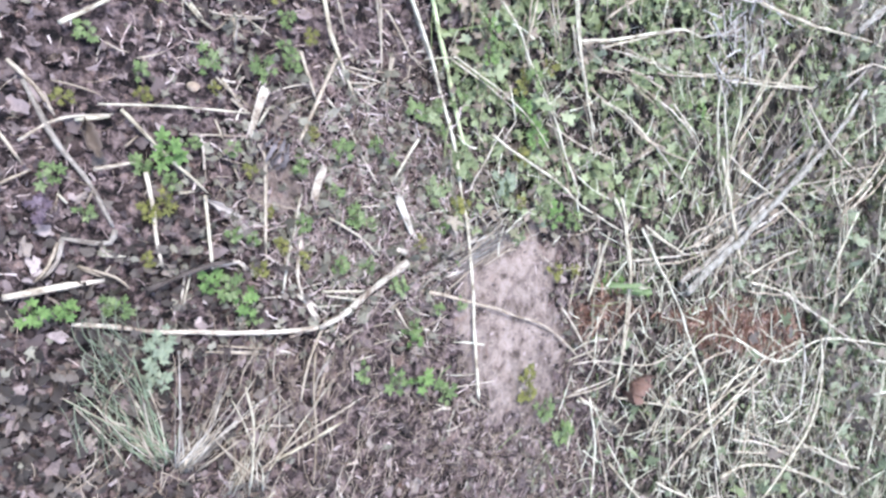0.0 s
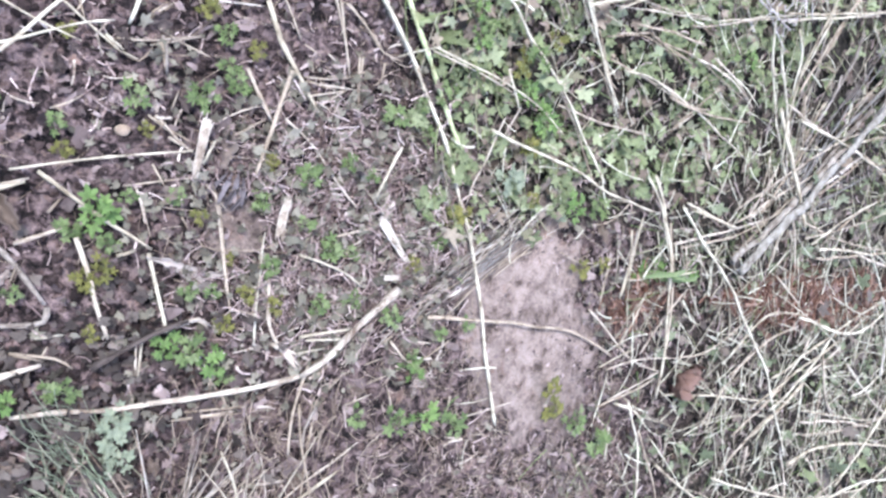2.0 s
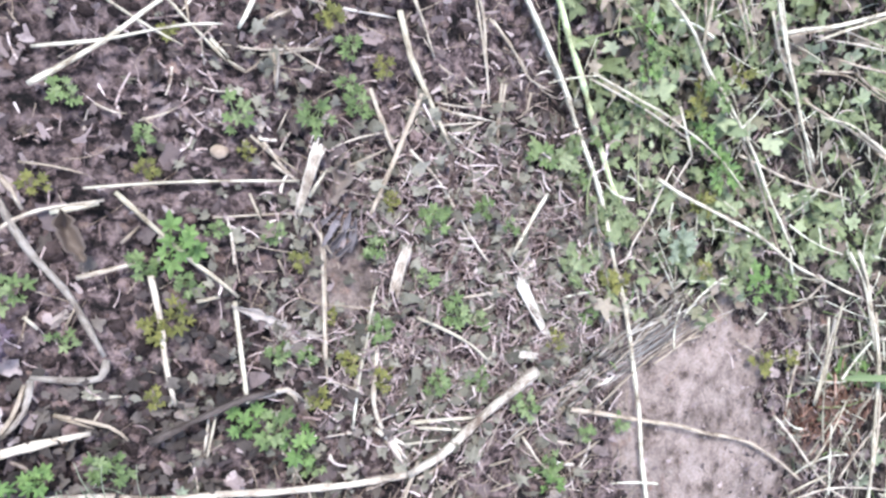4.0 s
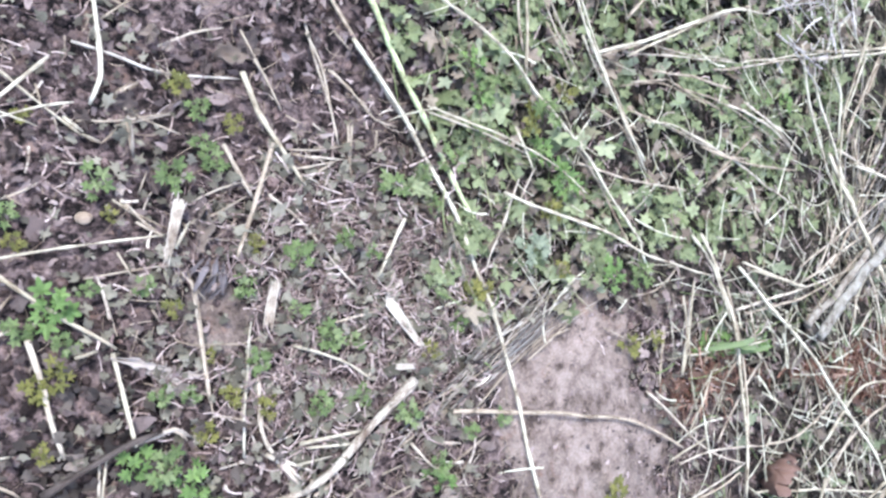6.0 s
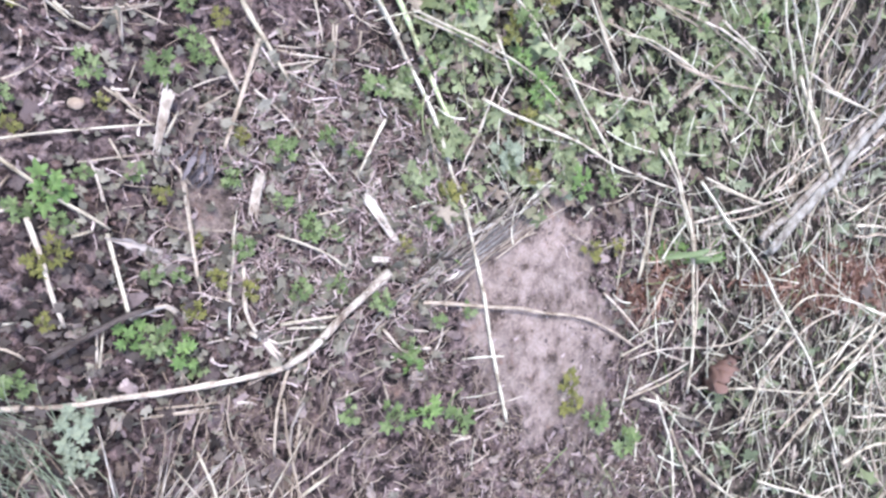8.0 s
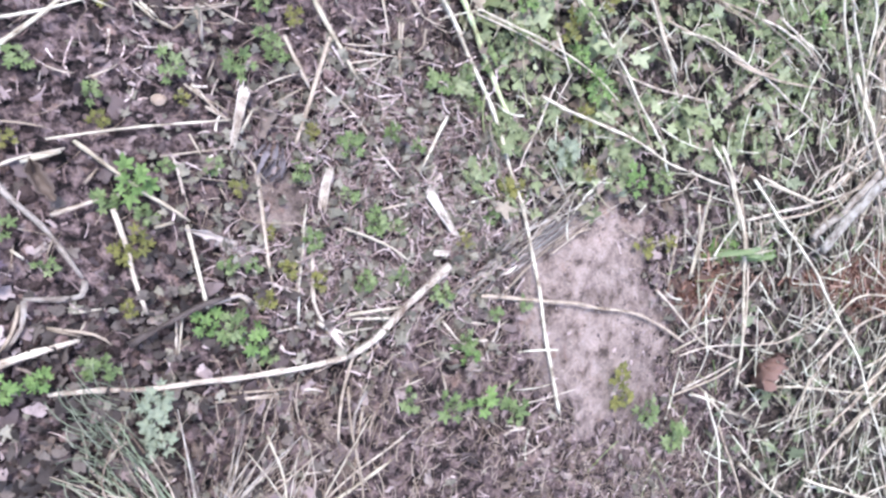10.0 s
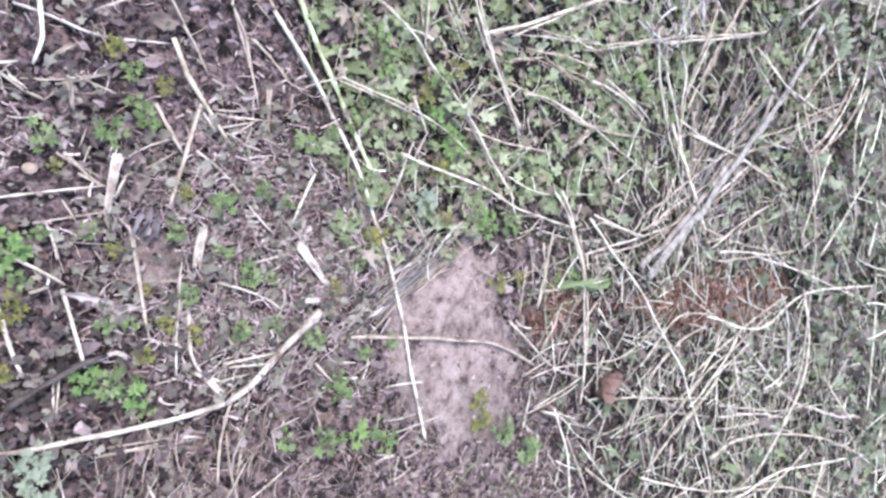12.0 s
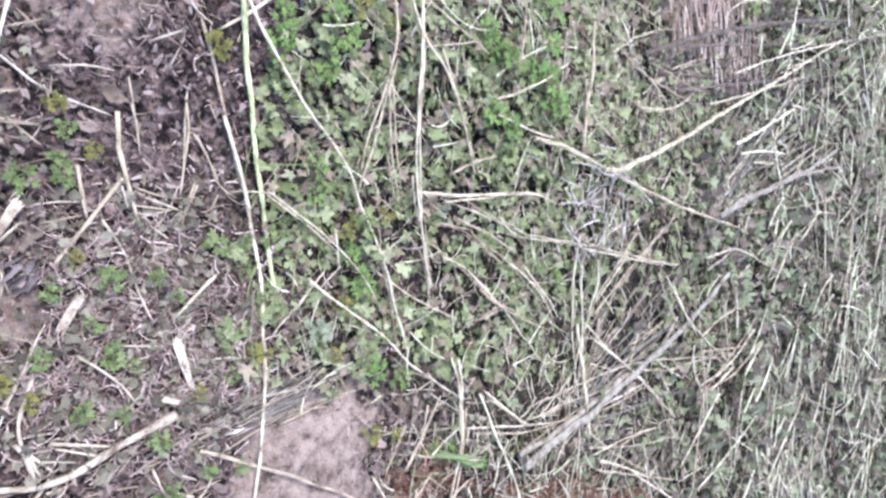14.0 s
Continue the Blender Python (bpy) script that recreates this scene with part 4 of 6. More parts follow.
stalk('tan', 0.0014, 0.006, (0.195, -0.243), (0.226, -0.286), (0.258, -0.340))
stalk('tan', 0.0017, 0.005, (0.439, -0.393), (0.513, -0.353), (0.612, -0.313))
stalk('dark', 0.0038, 0.017, (0.284, -0.108), (0.328, -0.092), (0.372, -0.079), (0.401, -0.076))
stalk('grey', 0.0027, 0.006, (0.363, -0.081), (0.394, -0.080), (0.416, -0.080), (0.431, -0.093))
stalk('blade', 0.0100, 0.060, (1.498, -0.220), (1.604, -0.163), (1.753, -0.100), (1.928, -0.002), (2.055, 0.080), (2.203, 0.209), (2.333, 0.312))
stalk('tan', 0.0017, 0.010, (0.212, -0.362), (0.233, -0.394), (0.248, -0.416), (0.286, -0.410))
stalk('pale', 0.0024, 0.012, (0.403, -0.471), (0.428, -0.447), (0.461, -0.426))
stalk('pale', 0.0017, 0.016, (0.418, -0.257), (0.429, -0.329), (0.421, -0.407))
stalk('tan', 0.0018, 0.012, (0.530, -0.229), (0.526, -0.282), (0.529, -0.357), (0.519, -0.429))
stalk('pale', 0.0030, 0.035, (2.047, -1.108), (2.146, -1.042), (2.251, -0.964))
stalk('tan', 0.0020, 0.030, (1.088, -0.212), (1.204, -0.342), (1.292, -0.393))
stalk('pale', 0.0022, 0.050, (1.814, 0.349), (1.762, 0.251), (1.718, 0.165), (1.678, -0.001))
stalk('tan', 0.0022, 0.050, (2.322, 0.077), (2.315, -0.082), (2.318, -0.282), (2.302, -0.380), (2.193, -0.625), (2.045, -0.726))
stalk('tan', 0.0020, 0.040, (1.517, -0.095), (1.938, 0.017), (2.296, 0.057), (2.545, 0.087))
stalk('tan', 0.0017, 0.040, (1.751, -0.191), (2.015, -0.195), (2.209, -0.180))
stalk('pale', 0.0020, 0.040, (1.770, -0.208), (1.958, -0.170), (2.087, -0.153))
stalk('pale', 0.0030, 0.060, (1.695, 0.637), (1.914, 0.708), (2.089, 0.833))
stalk('tan', 0.0028, 0.060, (1.477, 0.473), (1.455, 0.564), (1.467, 0.653), (1.480, 0.772))
stalk('pale', 0.0026, 0.050, (0.942, 0.635), (1.000, 0.557), (1.077, 0.498), (1.188, 0.362))
stalk('tan', 0.0022, 0.050, (0.919, 0.637), (0.949, 0.506), (0.942, 0.366), (0.948, 0.311))
stalk('pale', 0.0026, 0.050, (0.974, 0.665), (0.995, 0.555), (1.038, 0.393), (1.098, 0.261), (1.163, 0.139))
stalk('pale', 0.0030, 0.050, (2.696, 0.350), (2.827, 0.499), (2.946, 0.596))
stalk('blade', 0.0088, 0.082, (2.166, 0.461), (2.355, 0.546), (2.708, 0.679), (3.219, 0.915))


# ---- leafy plants ----
def leaf_outline(a, lobes, depth, seed):
    """How far the rim of a palmate toothed leaf lies from its middle, towards the angle a."""
    a = (a + math.pi) % (2 * math.pi) - math.pi
    best = 0.0
    for k in range(lobes):
        q = 2 * k / (lobes - 1) - 1
        reach = 1.0 - 0.42 * q * q + 0.07 * math.sin(seed * 3.1 + k * 2.3)
        best = max(best, reach * math.exp(-(abs(a - 2.15 * q) / (1.9 / lobes)) ** 1.5))
    tooth = 0.10 * abs(math.cos(lobes * 2.1 * a + seed)) * best
    return 1 - depth - 0.16 + (depth + 0.16) * best + tooth - 0.3 * float(step(abs(a), 2.5, 3.1))


def leaf_mesh(name, material, lobes, depth, seed, n=44):
    """A lobed blade about 1 across, its stalk joining at the origin, cupped and wavy."""
    rnd = random.Random(seed)
    verts, faces = [(0, 0, 0)], []
    ph = rnd.uniform(0, 6)
    for ring in (0.5, 1.0):
        for k in range(n):
            a = 2 * math.pi * k / n
            r = 0.5 * ring * (leaf_outline(a, lobes, depth * ring, seed))
            fold = 0.05 * math.cos(lobes * a + ph) * ring + 0.10 * ring * ring - 0.12 * ring ** 3 * (0.5 + 0.5 * math.cos(2 * a + ph))
            verts.append((r * math.cos(a) + 0.12, r * math.sin(a), fold))
    for k in range(n):
        j = (k + 1) % n
        faces.append((0, 1 + k, 1 + j))
        faces.append((1 + k, 1 + n + k, 1 + n + j, 1 + j))
    verts[0] = (0.05, 0, 0)
    return mesh_from(name, verts, faces, material, True)


def petiole_mesh(material):
    line = spline([(-0.9, 0, -0.45), (-0.45, 0.03, -0.12), (0.05, 0, -0.01)], 0.2)
    v, f, _ = tube(line, np.linspace(0.035, 0.022, len(line)), 5)
    return mesh_from("leaf_stalk", v, f, material, True)


BLADES = {k: [leaf_mesh("leaf", m, lobes, depth - (0.16 if k in "cp" else 0), 3 * i + 1) for i, (lobes, depth) in enumerate(((5, 0.50), (5, 0.40), (7, 0.44), (5, 0.56)))] for k, m in LEAF.items()}
PETIOLE = {k: petiole_mesh(m) for k, m in LEAF.items()}
PLANT_LABELS = {
    "g": "small green weed with lobed hairy leaves in soil",
    "b": "small bright green weed with fresh lobed leaves",
    "o": "small olive yellowish weed with lobed leaves in soil",
    "v": "small weed with narrow purplish leaves in soil",
    "p": "small pale greyish green weed with lobed leaves",
    "c": "low grey green weed within the leafy mat",
}


def plant(kind, size, x, y):
    """A low seedling or rosette: lobed leaves on short stalks round one root."""
    count[0] += 1
    rnd = random.Random(count[0])
    root = new("weed_plant")
    z0 = float(height(x, y))
    root.location = (x, y, z0)
    root.rotation_euler = (0, 0, rnd.uniform(0, 6.28))
    size *= 1.0 if kind == "c" else 0.9
    tagged(root, PLANT_LABELS[kind], "weed", group="weeds on the soil")
    up = (0.010 if kind == "c" else 0.020) * float(cover(x, y) > 0.3)
    n = rnd.choice((3, 4, 5)) if kind == "c" else rnd.choice((6, 7, 8))
    for k in range(n):
        blade = size * (rnd.uniform(0.5, 0.95) if kind == "c" else rnd.uniform(0.42, 0.74))
        a = 2.4 * k + rnd.uniform(-0.35, 0.35)
        out = size * (0.08 + 0.42 * (k / n) ** 0.6 * rnd.uniform(0.7, 1.2))
        leaf = new("leaf", rnd.choice(BLADES[kind]))
        leaf.parent = root
        leaf.matrix_basis = (Matrix.Translation((out * math.cos(a), out * math.sin(a), up + 0.007 + size * ((0.30 if kind == "c" else 0.50) - 0.25 * k / n) * rnd.uniform(0.7, 1.2)))
                             @ Euler((rnd.uniform(-0.45, 0.45), rnd.uniform(-0.5, 0.35), a + rnd.uniform(-0.4, 0.4))).to_matrix().to_4x4()
                             @ Matrix.Diagonal((blade, blade, blade, 1)))
        stem = new("leaf_stalk", PETIOLE[kind])
        stem.parent = leaf
    return root


plant('g', 0.034, 0.386, 0.203)
plant('g', 0.039, 0.466, 0.199)
plant('g', 0.029, 0.513, 0.210)
plant('g', 0.021, 0.298, 0.180)
plant('b', 0.042, 0.323, 0.075)
plant('g', 0.022, 0.414, 0.080)
plant('g', 0.026, 0.518, 0.059)
plant('g', 0.035, 0.589, 0.084)
plant('g', 0.025, 0.656, 0.096)
plant('g', 0.027, 0.574, 0.021)
plant('g', 0.033, 0.607, -0.018)
plant('g', 0.028, 0.515, -0.028)
plant('o', 0.026, 0.515, -0.080)
plant('o', 0.025, 0.445, -0.092)
plant('b', 0.035, 0.369, -0.105)
plant('o', 0.030, 0.315, 0.005)
plant('g', 0.023, 0.328, 0.035)
plant('o', 0.018, 0.290, -0.068)
plant('g', 0.022, 0.410, -0.041)
plant('g', 0.022, 0.437, -0.049)
plant('o', 0.023, 0.478, -0.059)
plant('g', 0.029, 0.579, -0.094)
plant('g', 0.027, 0.631, -0.101)
plant('g', 0.034, 0.685, -0.139)
plant('g', 0.027, 0.436, -0.162)
plant('g', 0.023, 0.240, -0.122)
plant('g', 0.027, 0.235, 0.220)
plant('o', 0.019, 0.326, 0.284)
plant('g', 0.026, 0.508, 0.277)
plant('g', 0.026, 0.506, 0.234)
plant('g', 0.041, 0.736, 0.156)
plant('g', 0.024, 0.786, 0.170)
plant('g', 0.043, 0.834, 0.178)
plant('g', 0.031, 0.795, 0.122)
plant('p', 0.051, 0.937, 0.039)
plant('b', 0.046, 0.980, 0.171)
plant('b', 0.050, 1.015, 0.131)
plant('o', 0.039, 0.967, 0.221)
plant('b', 0.034, 0.879, 0.308)
plant('b', 0.034, 0.887, 0.262)
plant('o', 0.033, 0.845, -0.010)
plant('o', 0.034, 0.827, -0.005)
plant('o', 0.026, 0.987, -0.004)
plant('b', 0.049, 1.076, -0.025)
plant('g', 0.043, 1.153, -0.039)
plant('b', 0.042, 1.314, -0.190)
plant('o', 0.035, 1.102, -0.143)
plant('o', 0.032, 1.155, -0.149)
plant('g', 0.030, 0.795, -0.041)
plant('g', 0.023, 0.771, -0.184)
plant('g', 0.034, 0.714, -0.213)
plant('g', 0.024, 0.826, -0.180)
plant('o', 0.021, 0.543, 0.110)
plant('o', 0.022, 0.437, 0.051)
plant('o', 0.017, 0.466, -0.010)
plant('o', 0.017, 0.392, 0.163)
plant('o', 0.021, 0.299, 0.148)
plant('g', 0.023, 0.690, 0.072)
plant('g', 0.022, 0.640, -0.034)
plant('o', 0.026, 0.742, -0.069)
plant('g', 0.019, 0.358, 0.087)
plant('o', 0.036, 0.681, 0.446)
plant('b', 0.042, 0.767, 0.518)
plant('b', 0.042, 0.766, 0.475)
plant('g', 0.036, 0.828, 0.446)
plant('b', 0.035, 0.855, 0.493)
plant('b', 0.035, 0.853, 0.453)
plant('o', 0.040, 0.878, 0.575)
plant('o', 0.037, 0.940, 0.560)
plant('b', 0.050, 1.158, 0.627)
plant('b', 0.041, 1.169, 0.593)
plant('b', 0.056, 1.203, 0.486)
plant('b', 0.052, 1.254, 0.475)
plant('b', 0.061, 1.350, 0.755)
plant('b', 0.060, 1.332, 0.663)
plant('b', 0.059, 1.336, 0.594)
plant('b', 0.051, 1.403, 0.559)
plant('g', 0.053, 1.266, 0.424)
plant('o', 0.029, 0.489, 0.306)
plant('o', 0.024, 0.544, 0.254)
plant('g', 0.035, 0.804, 0.397)
plant('g', 0.035, 0.810, 0.592)
plant('g', 0.052, 1.232, 0.589)
plant('g', 0.048, 1.042, -0.418)
plant('g', 0.036, 0.398, -0.114)
plant('b', 0.037, 0.423, -0.138)
plant('p', 0.037, 0.293, -0.196)
plant('p', 0.034, 0.295, -0.232)
plant('g', 0.030, 0.254, -0.126)
plant('g', 0.050, 1.104, -0.481)
plant('o', 0.038, 0.983, -0.335)
plant('o', 0.038, 0.983, -0.371)
plant('b', 0.040, 1.271, -0.185)
plant('b', 0.042, 1.403, -0.208)
plant('g', 0.037, 1.479, 0.223)
plant('b', 0.038, 1.554, 0.215)
plant('b', 0.042, 0.776, 0.493)
plant('b', 0.039, 0.837, 0.545)
plant('b', 0.040, 0.874, 0.521)
plant('b', 0.057, 1.207, 0.599)
plant('b', 0.055, 1.305, 0.592)
plant('b', 0.062, 1.363, 0.551)
plant('g', 0.037, 0.896, 0.278)
plant('o', 0.036, 1.033, 0.256)
plant('g', 0.081, 2.393, 1.179)
plant('g', 0.052, 0.993, 0.229)
plant('o', 0.039, 0.991, 0.088)
plant('g', 0.047, 0.673, -0.294)
plant('b', 0.048, 0.722, -0.299)
plant('g', 0.045, 0.770, -0.326)
plant('g', 0.031, 0.613, -0.270)
plant('b', 0.029, 0.717, -0.229)
plant('g', 0.022, 0.219, -0.004)
plant('b', 0.027, 0.192, -0.125)
plant('p', 0.032, 0.305, -0.174)
plant('o', 0.022, 0.204, 0.139)
plant('v', 0.030, 0.167, 0.000)
plant('g', 0.030, 0.183, 0.041)
plant('b', 0.035, 0.156, -0.124)
plant('g', 0.026, 0.290, 0.057)
plant('o', 0.026, 0.294, -0.005)
mat_rng = random.Random(77)
for _ in range(210):
    px, py = mat_rng.uniform(0.76, 1.75), mat_rng.uniform(-0.04, 0.62)
    plant("c", mat_rng.uniform(0.024, 0.040), px, py)


BLADE = leaf_material("broad_grass_blade", [(0.0, (0.10, 0.145, 0.062)), (1.0, (0.145, 0.19, 0.09))])


def grass_blade(width, *points):
    """A broad grass leaf, folded along its middle, that tapers to both ends and leans over the litter."""
    line = spline([(x, y, 0.0) for x, y in points], 0.012)
    n = len(line)
    s = np.linspace(0, 1, n)
    line[:, 2] = height(line[:, 0], line[:, 1]) + 0.02 + 0.05 * np.sin(math.pi * s) ** 0.8
    tan = np.gradient(line, axis=0)
    side = np.stack([-tan[:, 1], tan[:, 0]], 1)
    side /= np.linalg.norm(side, axis=1)[:, None]
    half = 0.5 * width * np.clip(np.minimum(s * 5 + 0.4, (1 - s) * 2.2 + 0.04), 0, 1)
    verts = []
    for k in range(n):
        for q, dz in ((-1, 0.35), (-0.5, 0.12), (0, 0.0), (0.5, 0.12), (1, 0.35)):
            verts.append((line[k, 0] + q * half[k] * side[k, 0], line[k, 1] + q * half[k] * side[k, 1], line[k, 2] + dz * half[k]))
    faces = [(5 * k + j, 5 * k + j + 1, 5 * k + j + 6, 5 * k + j + 5) for k in range(n - 1) for j in range(4)]
    ob = new("grass_blade", mesh_from("grass_blade", verts, faces, BLADE, True))
    return tagged(ob, "broad green grass blade leaning over straw litter", "grass", group="broad green grass blades")


grass_blade(0.010, (1.249, -0.187), (1.310, -0.187), (1.379, -0.191))
grass_blade(0.009, (1.312, -0.208), (1.354, -0.206), (1.398, -0.202))
grass_blade(0.008, (1.274, -0.180), (1.322, -0.200), (1.371, -0.202))


# ---- single fallen things ----
def dead_leaf(x, y, length, width, turn, material, label, seed, crumple=0.10):
    """A curled fallen leaf with a midrib, rolled edges and a short stalk."""
    rnd = random.Random(seed)
    nu, nv = 12, 6
    verts, faces = [], []
    for i in range(nu + 1):
        s = i / nu
        w = width * 0.42 * math.sin(math.pi * min(1, s * 0.94 + 0.05)) ** 0.8 * rnd.uniform(0.5, 1.2)
        for j in range(nv + 1):
            q = 2 * j / nv - 1
            curl = 0.55 * width * q * q * (0.6 + 0.5 * math.sin(3 * s + seed)) - 0.05 * width * abs(q)
            verts.append(((s - 0.5) * length + rnd.uniform(-1, 1) * 0.02 * length, q * w * rnd.uniform(0.85, 1.1) + 0.2 * width * math.sin(2.5 * s + seed), curl + 0.12 * length * (s - 0.5) ** 2 + rnd.uniform(-1, 1) * crumple * width))
    for i in range(nu):
        for j in range(nv):
            a = i * (nv + 1) + j
            faces.append((a, a + 1, a + nv + 2, a + nv + 1))
    me = mesh_from("fallen_leaf", verts, faces, material, True)
    ob = new("fallen_leaf", me)
    sol = ob.modifiers.new("thick", "SOLIDIFY")
    sol.thickness = 0.0006
    ob.location = (x, y, float(height(x, y)) + (0.036 if x > 1.2 else 0.007))
    ob.rotation_euler = (rnd.uniform(-0.2, 0.2), rnd.uniform(-0.2, 0.2), radians(turn))
    return tagged(ob, label, "leaf")


dead_leaf(1.378, -0.438, 0.088, 0.070, 42, RUSTY, "crumpled rusty brown dead leaf on soil", 1, crumple=0.26)
dead_leaf(0.565, 0.340, 0.06, 0.035, 20, DEAD, "curled grey withered leaf at the end of a stalk", 2)
dead_leaf(0.637, 0.108, 0.06, 0.035, 10, DEAD, "dry greyish tan dead leaf on soil", 3)
dead_leaf(0.541, -0.101, 0.05, 0.032, 40, DEAD, "grey violet dead leaf flat on soil", 4)
dead_leaf(0.485, 0.131, 0.05, 0.03, 60, DEAD, "pinkish tan dead leaf beside pale straws", 5)
dead_leaf(0.234, 0.087, 0.05, 0.03, 100, DEAD, "grey dead leaf on dark soil", 6)
dead_leaf(0.777, 0.105, 0.04, 0.02, -50, DEAD, "pale grey dead leaf beside a stalk", 7)
for k, (sx, sy, turn) in enumerate(((0.462, 0.086, 40), (0.474, 0.082, 55), (0.486, 0.079, 62), (0.497, 0.073, 70), (0.478, 0.066, 48), (0.490, 0.060, 35))):
    dead_leaf(sx, sy, 0.050 - 0.004 * k, 0.010, turn, VIOLET, "dark violet grey shred of withered leaf", 21 + k)
for k, (sx, sy, turn) in enumerate(((0.395, -0.002, -22), (0.408, -0.013, -30), (0.424, -0.028, -34), (0.440, -0.024, -15))):
    dead_leaf(sx, sy, 0.062 - 0.006 * k, 0.013, turn, BLEACHED, "bleached curled strip of dead leaf on dark soil", 8 + k)


def small_dead_leaves(n):
    """Small curled dead leaves, each by itself, strewn over the open soil."""
    rnd = random.Random(41)
    kinds = ((DEAD, "small curled grey brown dead leaf on soil"), (PALE_DEAD, "small pale greyish tan dead leaf on soil"), (DARK_DEAD, "small dark brown dead leaf on soil"))
    meshes = [[leaf_mesh("fallen_leaf", m, 5, 0.14 + 0.05 * v, 50 + 7 * v, n=24) for v in range(3)] for m, _ in kinds]
    made = 0
    while made < n:
        x, y = rnd.uniform(0.0, 1.0), rnd.uniform(-0.55, 0.6)
        if bare(x, y) > 0.2 or cover(x, y) > 0.3 or math.hypot(x - 0.369, y - 0.165) < 0.04:
            continue
        k = rnd.choice((0, 0, 1, 1, 2, 2, 2))
        size = rnd.uniform(0.016, 0.036)
        ob = new("fallen_leaf", rnd.choice(meshes[k]))
        ob.matrix_basis = (Matrix.Translation((x, y, float(height(x, y)) + 0.006 + 0.12 * size))
                           @ Euler((rnd.uniform(-0.4, 0.4), rnd.uniform(-0.4, 0.4), rnd.uniform(0, 6.28))).to_matrix().to_4x4()
                           @ Matrix.Diagonal((size, size * rnd.uniform(0.4, 0.8), size * rnd.uniform(1.4, 2.8), 1)))
        tagged(ob, kinds[k][1], "leaf", group="dead leaves on the soil")
        made += 1


small_dead_leaves(150)


def stone(x, y, size, label, seed):
    bm = bmesh.new()
    bmesh.ops.create_icosphere(bm, subdivisions=3, radius=size / 2)
    for v in bm.verts:
        v.co *= 1 + 0.35 * noise.noise(v.co * 70 + Vector((seed, 0, 0))) + 0.1 * noise.noise(v.co * 260)
        v.co.y *= 0.82
        v.co.z *= 0.7
    me = bpy.data.meshes.new("stone")
    bm.to_mesh(me)
    bm.free()
    me.materials.append(STONE)
    me.polygons.foreach_set("use_smooth", [True] * len(me.polygons))
    ob = new("stone", me)
    ob.location = (x, y, float(height(x, y)) + size * 0.3)
    return tagged(ob, label, "stone")


stone(0.369, 0.165, 0.018, "small smooth cream pebble on dark soil", 1)


def wood_chip(x0, y0, x1, y1, w0, w1, label, seed):
    """A torn flat strip of stem: one ribbed sheet whose fibres end unevenly."""
    rnd = random.Random(seed)
    a, b = Vector((x0, y0, 0)), Vector((x1, y1, 0))
    d = b - a
    side = Vector((-d.y, d.x, 0)).normalized()
    n, ribs = 12, 12
    ends = [(rnd.uniform(0, 0.16) + 0.10 * abs(2 * k / ribs - 1), 1 - rnd.uniform(0, 0.22)) for k in range(ribs + 1)]
    verts, uv, faces = [], [], []
    for dz in (0.0, -0.0022):
        for i in range(n + 1):
            for k in range(ribs + 1):
                s0, s1 = ends[k]
                s = s0 + (s1 - s0) * i / n
                w = (w0 + (w1 - w0) * s) * rnd.uniform(0.95, 1.05)
                mid = k / ribs - 0.5
                z = 0.012 + dz + 0.9 * w * mid * mid + (0.0011 if k % 2 else -0.0004) + 0.003 * math.sin(5 * s + seed)
                verts.append(tuple(d * s + side * (w * mid) + Vector((0, 0, z))))
                uv.append((k / ribs * 1.7, s * d.length))
    row, m = ribs + 1, (n + 1) * (ribs + 1)
    for i in range(n):
        for k in range(ribs):
            o = i * row + k
            faces += [(o, o + 1, o + row + 1, o + row), (m + o, m + o + row, m + o + row + 1, m + o + 1)]
    rim = list(range(ribs)) + [i * row + ribs for i in range(n)] + [n * row + k for k in range(ribs, 0, -1)] + [i * row for i in range(n, 0, -1)]
    faces += [(rim[k], m + rim[k], m + rim[(k + 1) % len(rim)], rim[(k + 1) % len(rim)]) for k in range(len(rim))]
    me = mesh_from("stem_chip", verts, faces, STRAW["chip"])
    layer = me.uv_layers.new(name="UVMap")
    idx = np.zeros(len(me.loops), np.int32)
    me.loops.foreach_get("vertex_index", idx)
    layer.data.foreach_set("uv", np.array(uv, np.float32)[idx].ravel())
    ob = new("stem_chip", me)
    ob.location = (x0, y0, float(relief((x0 + x1) / 2, (y0 + y1) / 2)))
    return tagged(ob, label, "stem chip", group="torn chips of stem")


CHIP = "torn flat chip of bleached plant stem on soil"
wood_chip(0.684, 0.020, 0.733, -0.068, 0.016, 0.007, CHIP, 1)
wood_chip(0.556, 0.064, 0.533, 0.003, 0.010, 0.013, CHIP, 2)
wood_chip(0.472, 0.182, 0.437, 0.096, 0.015, 0.007, "broad pinkish pale torn strip of stem", 3)
wood_chip(0.675, -0.074, 0.716, -0.083, 0.009, 0.006, CHIP, 6)


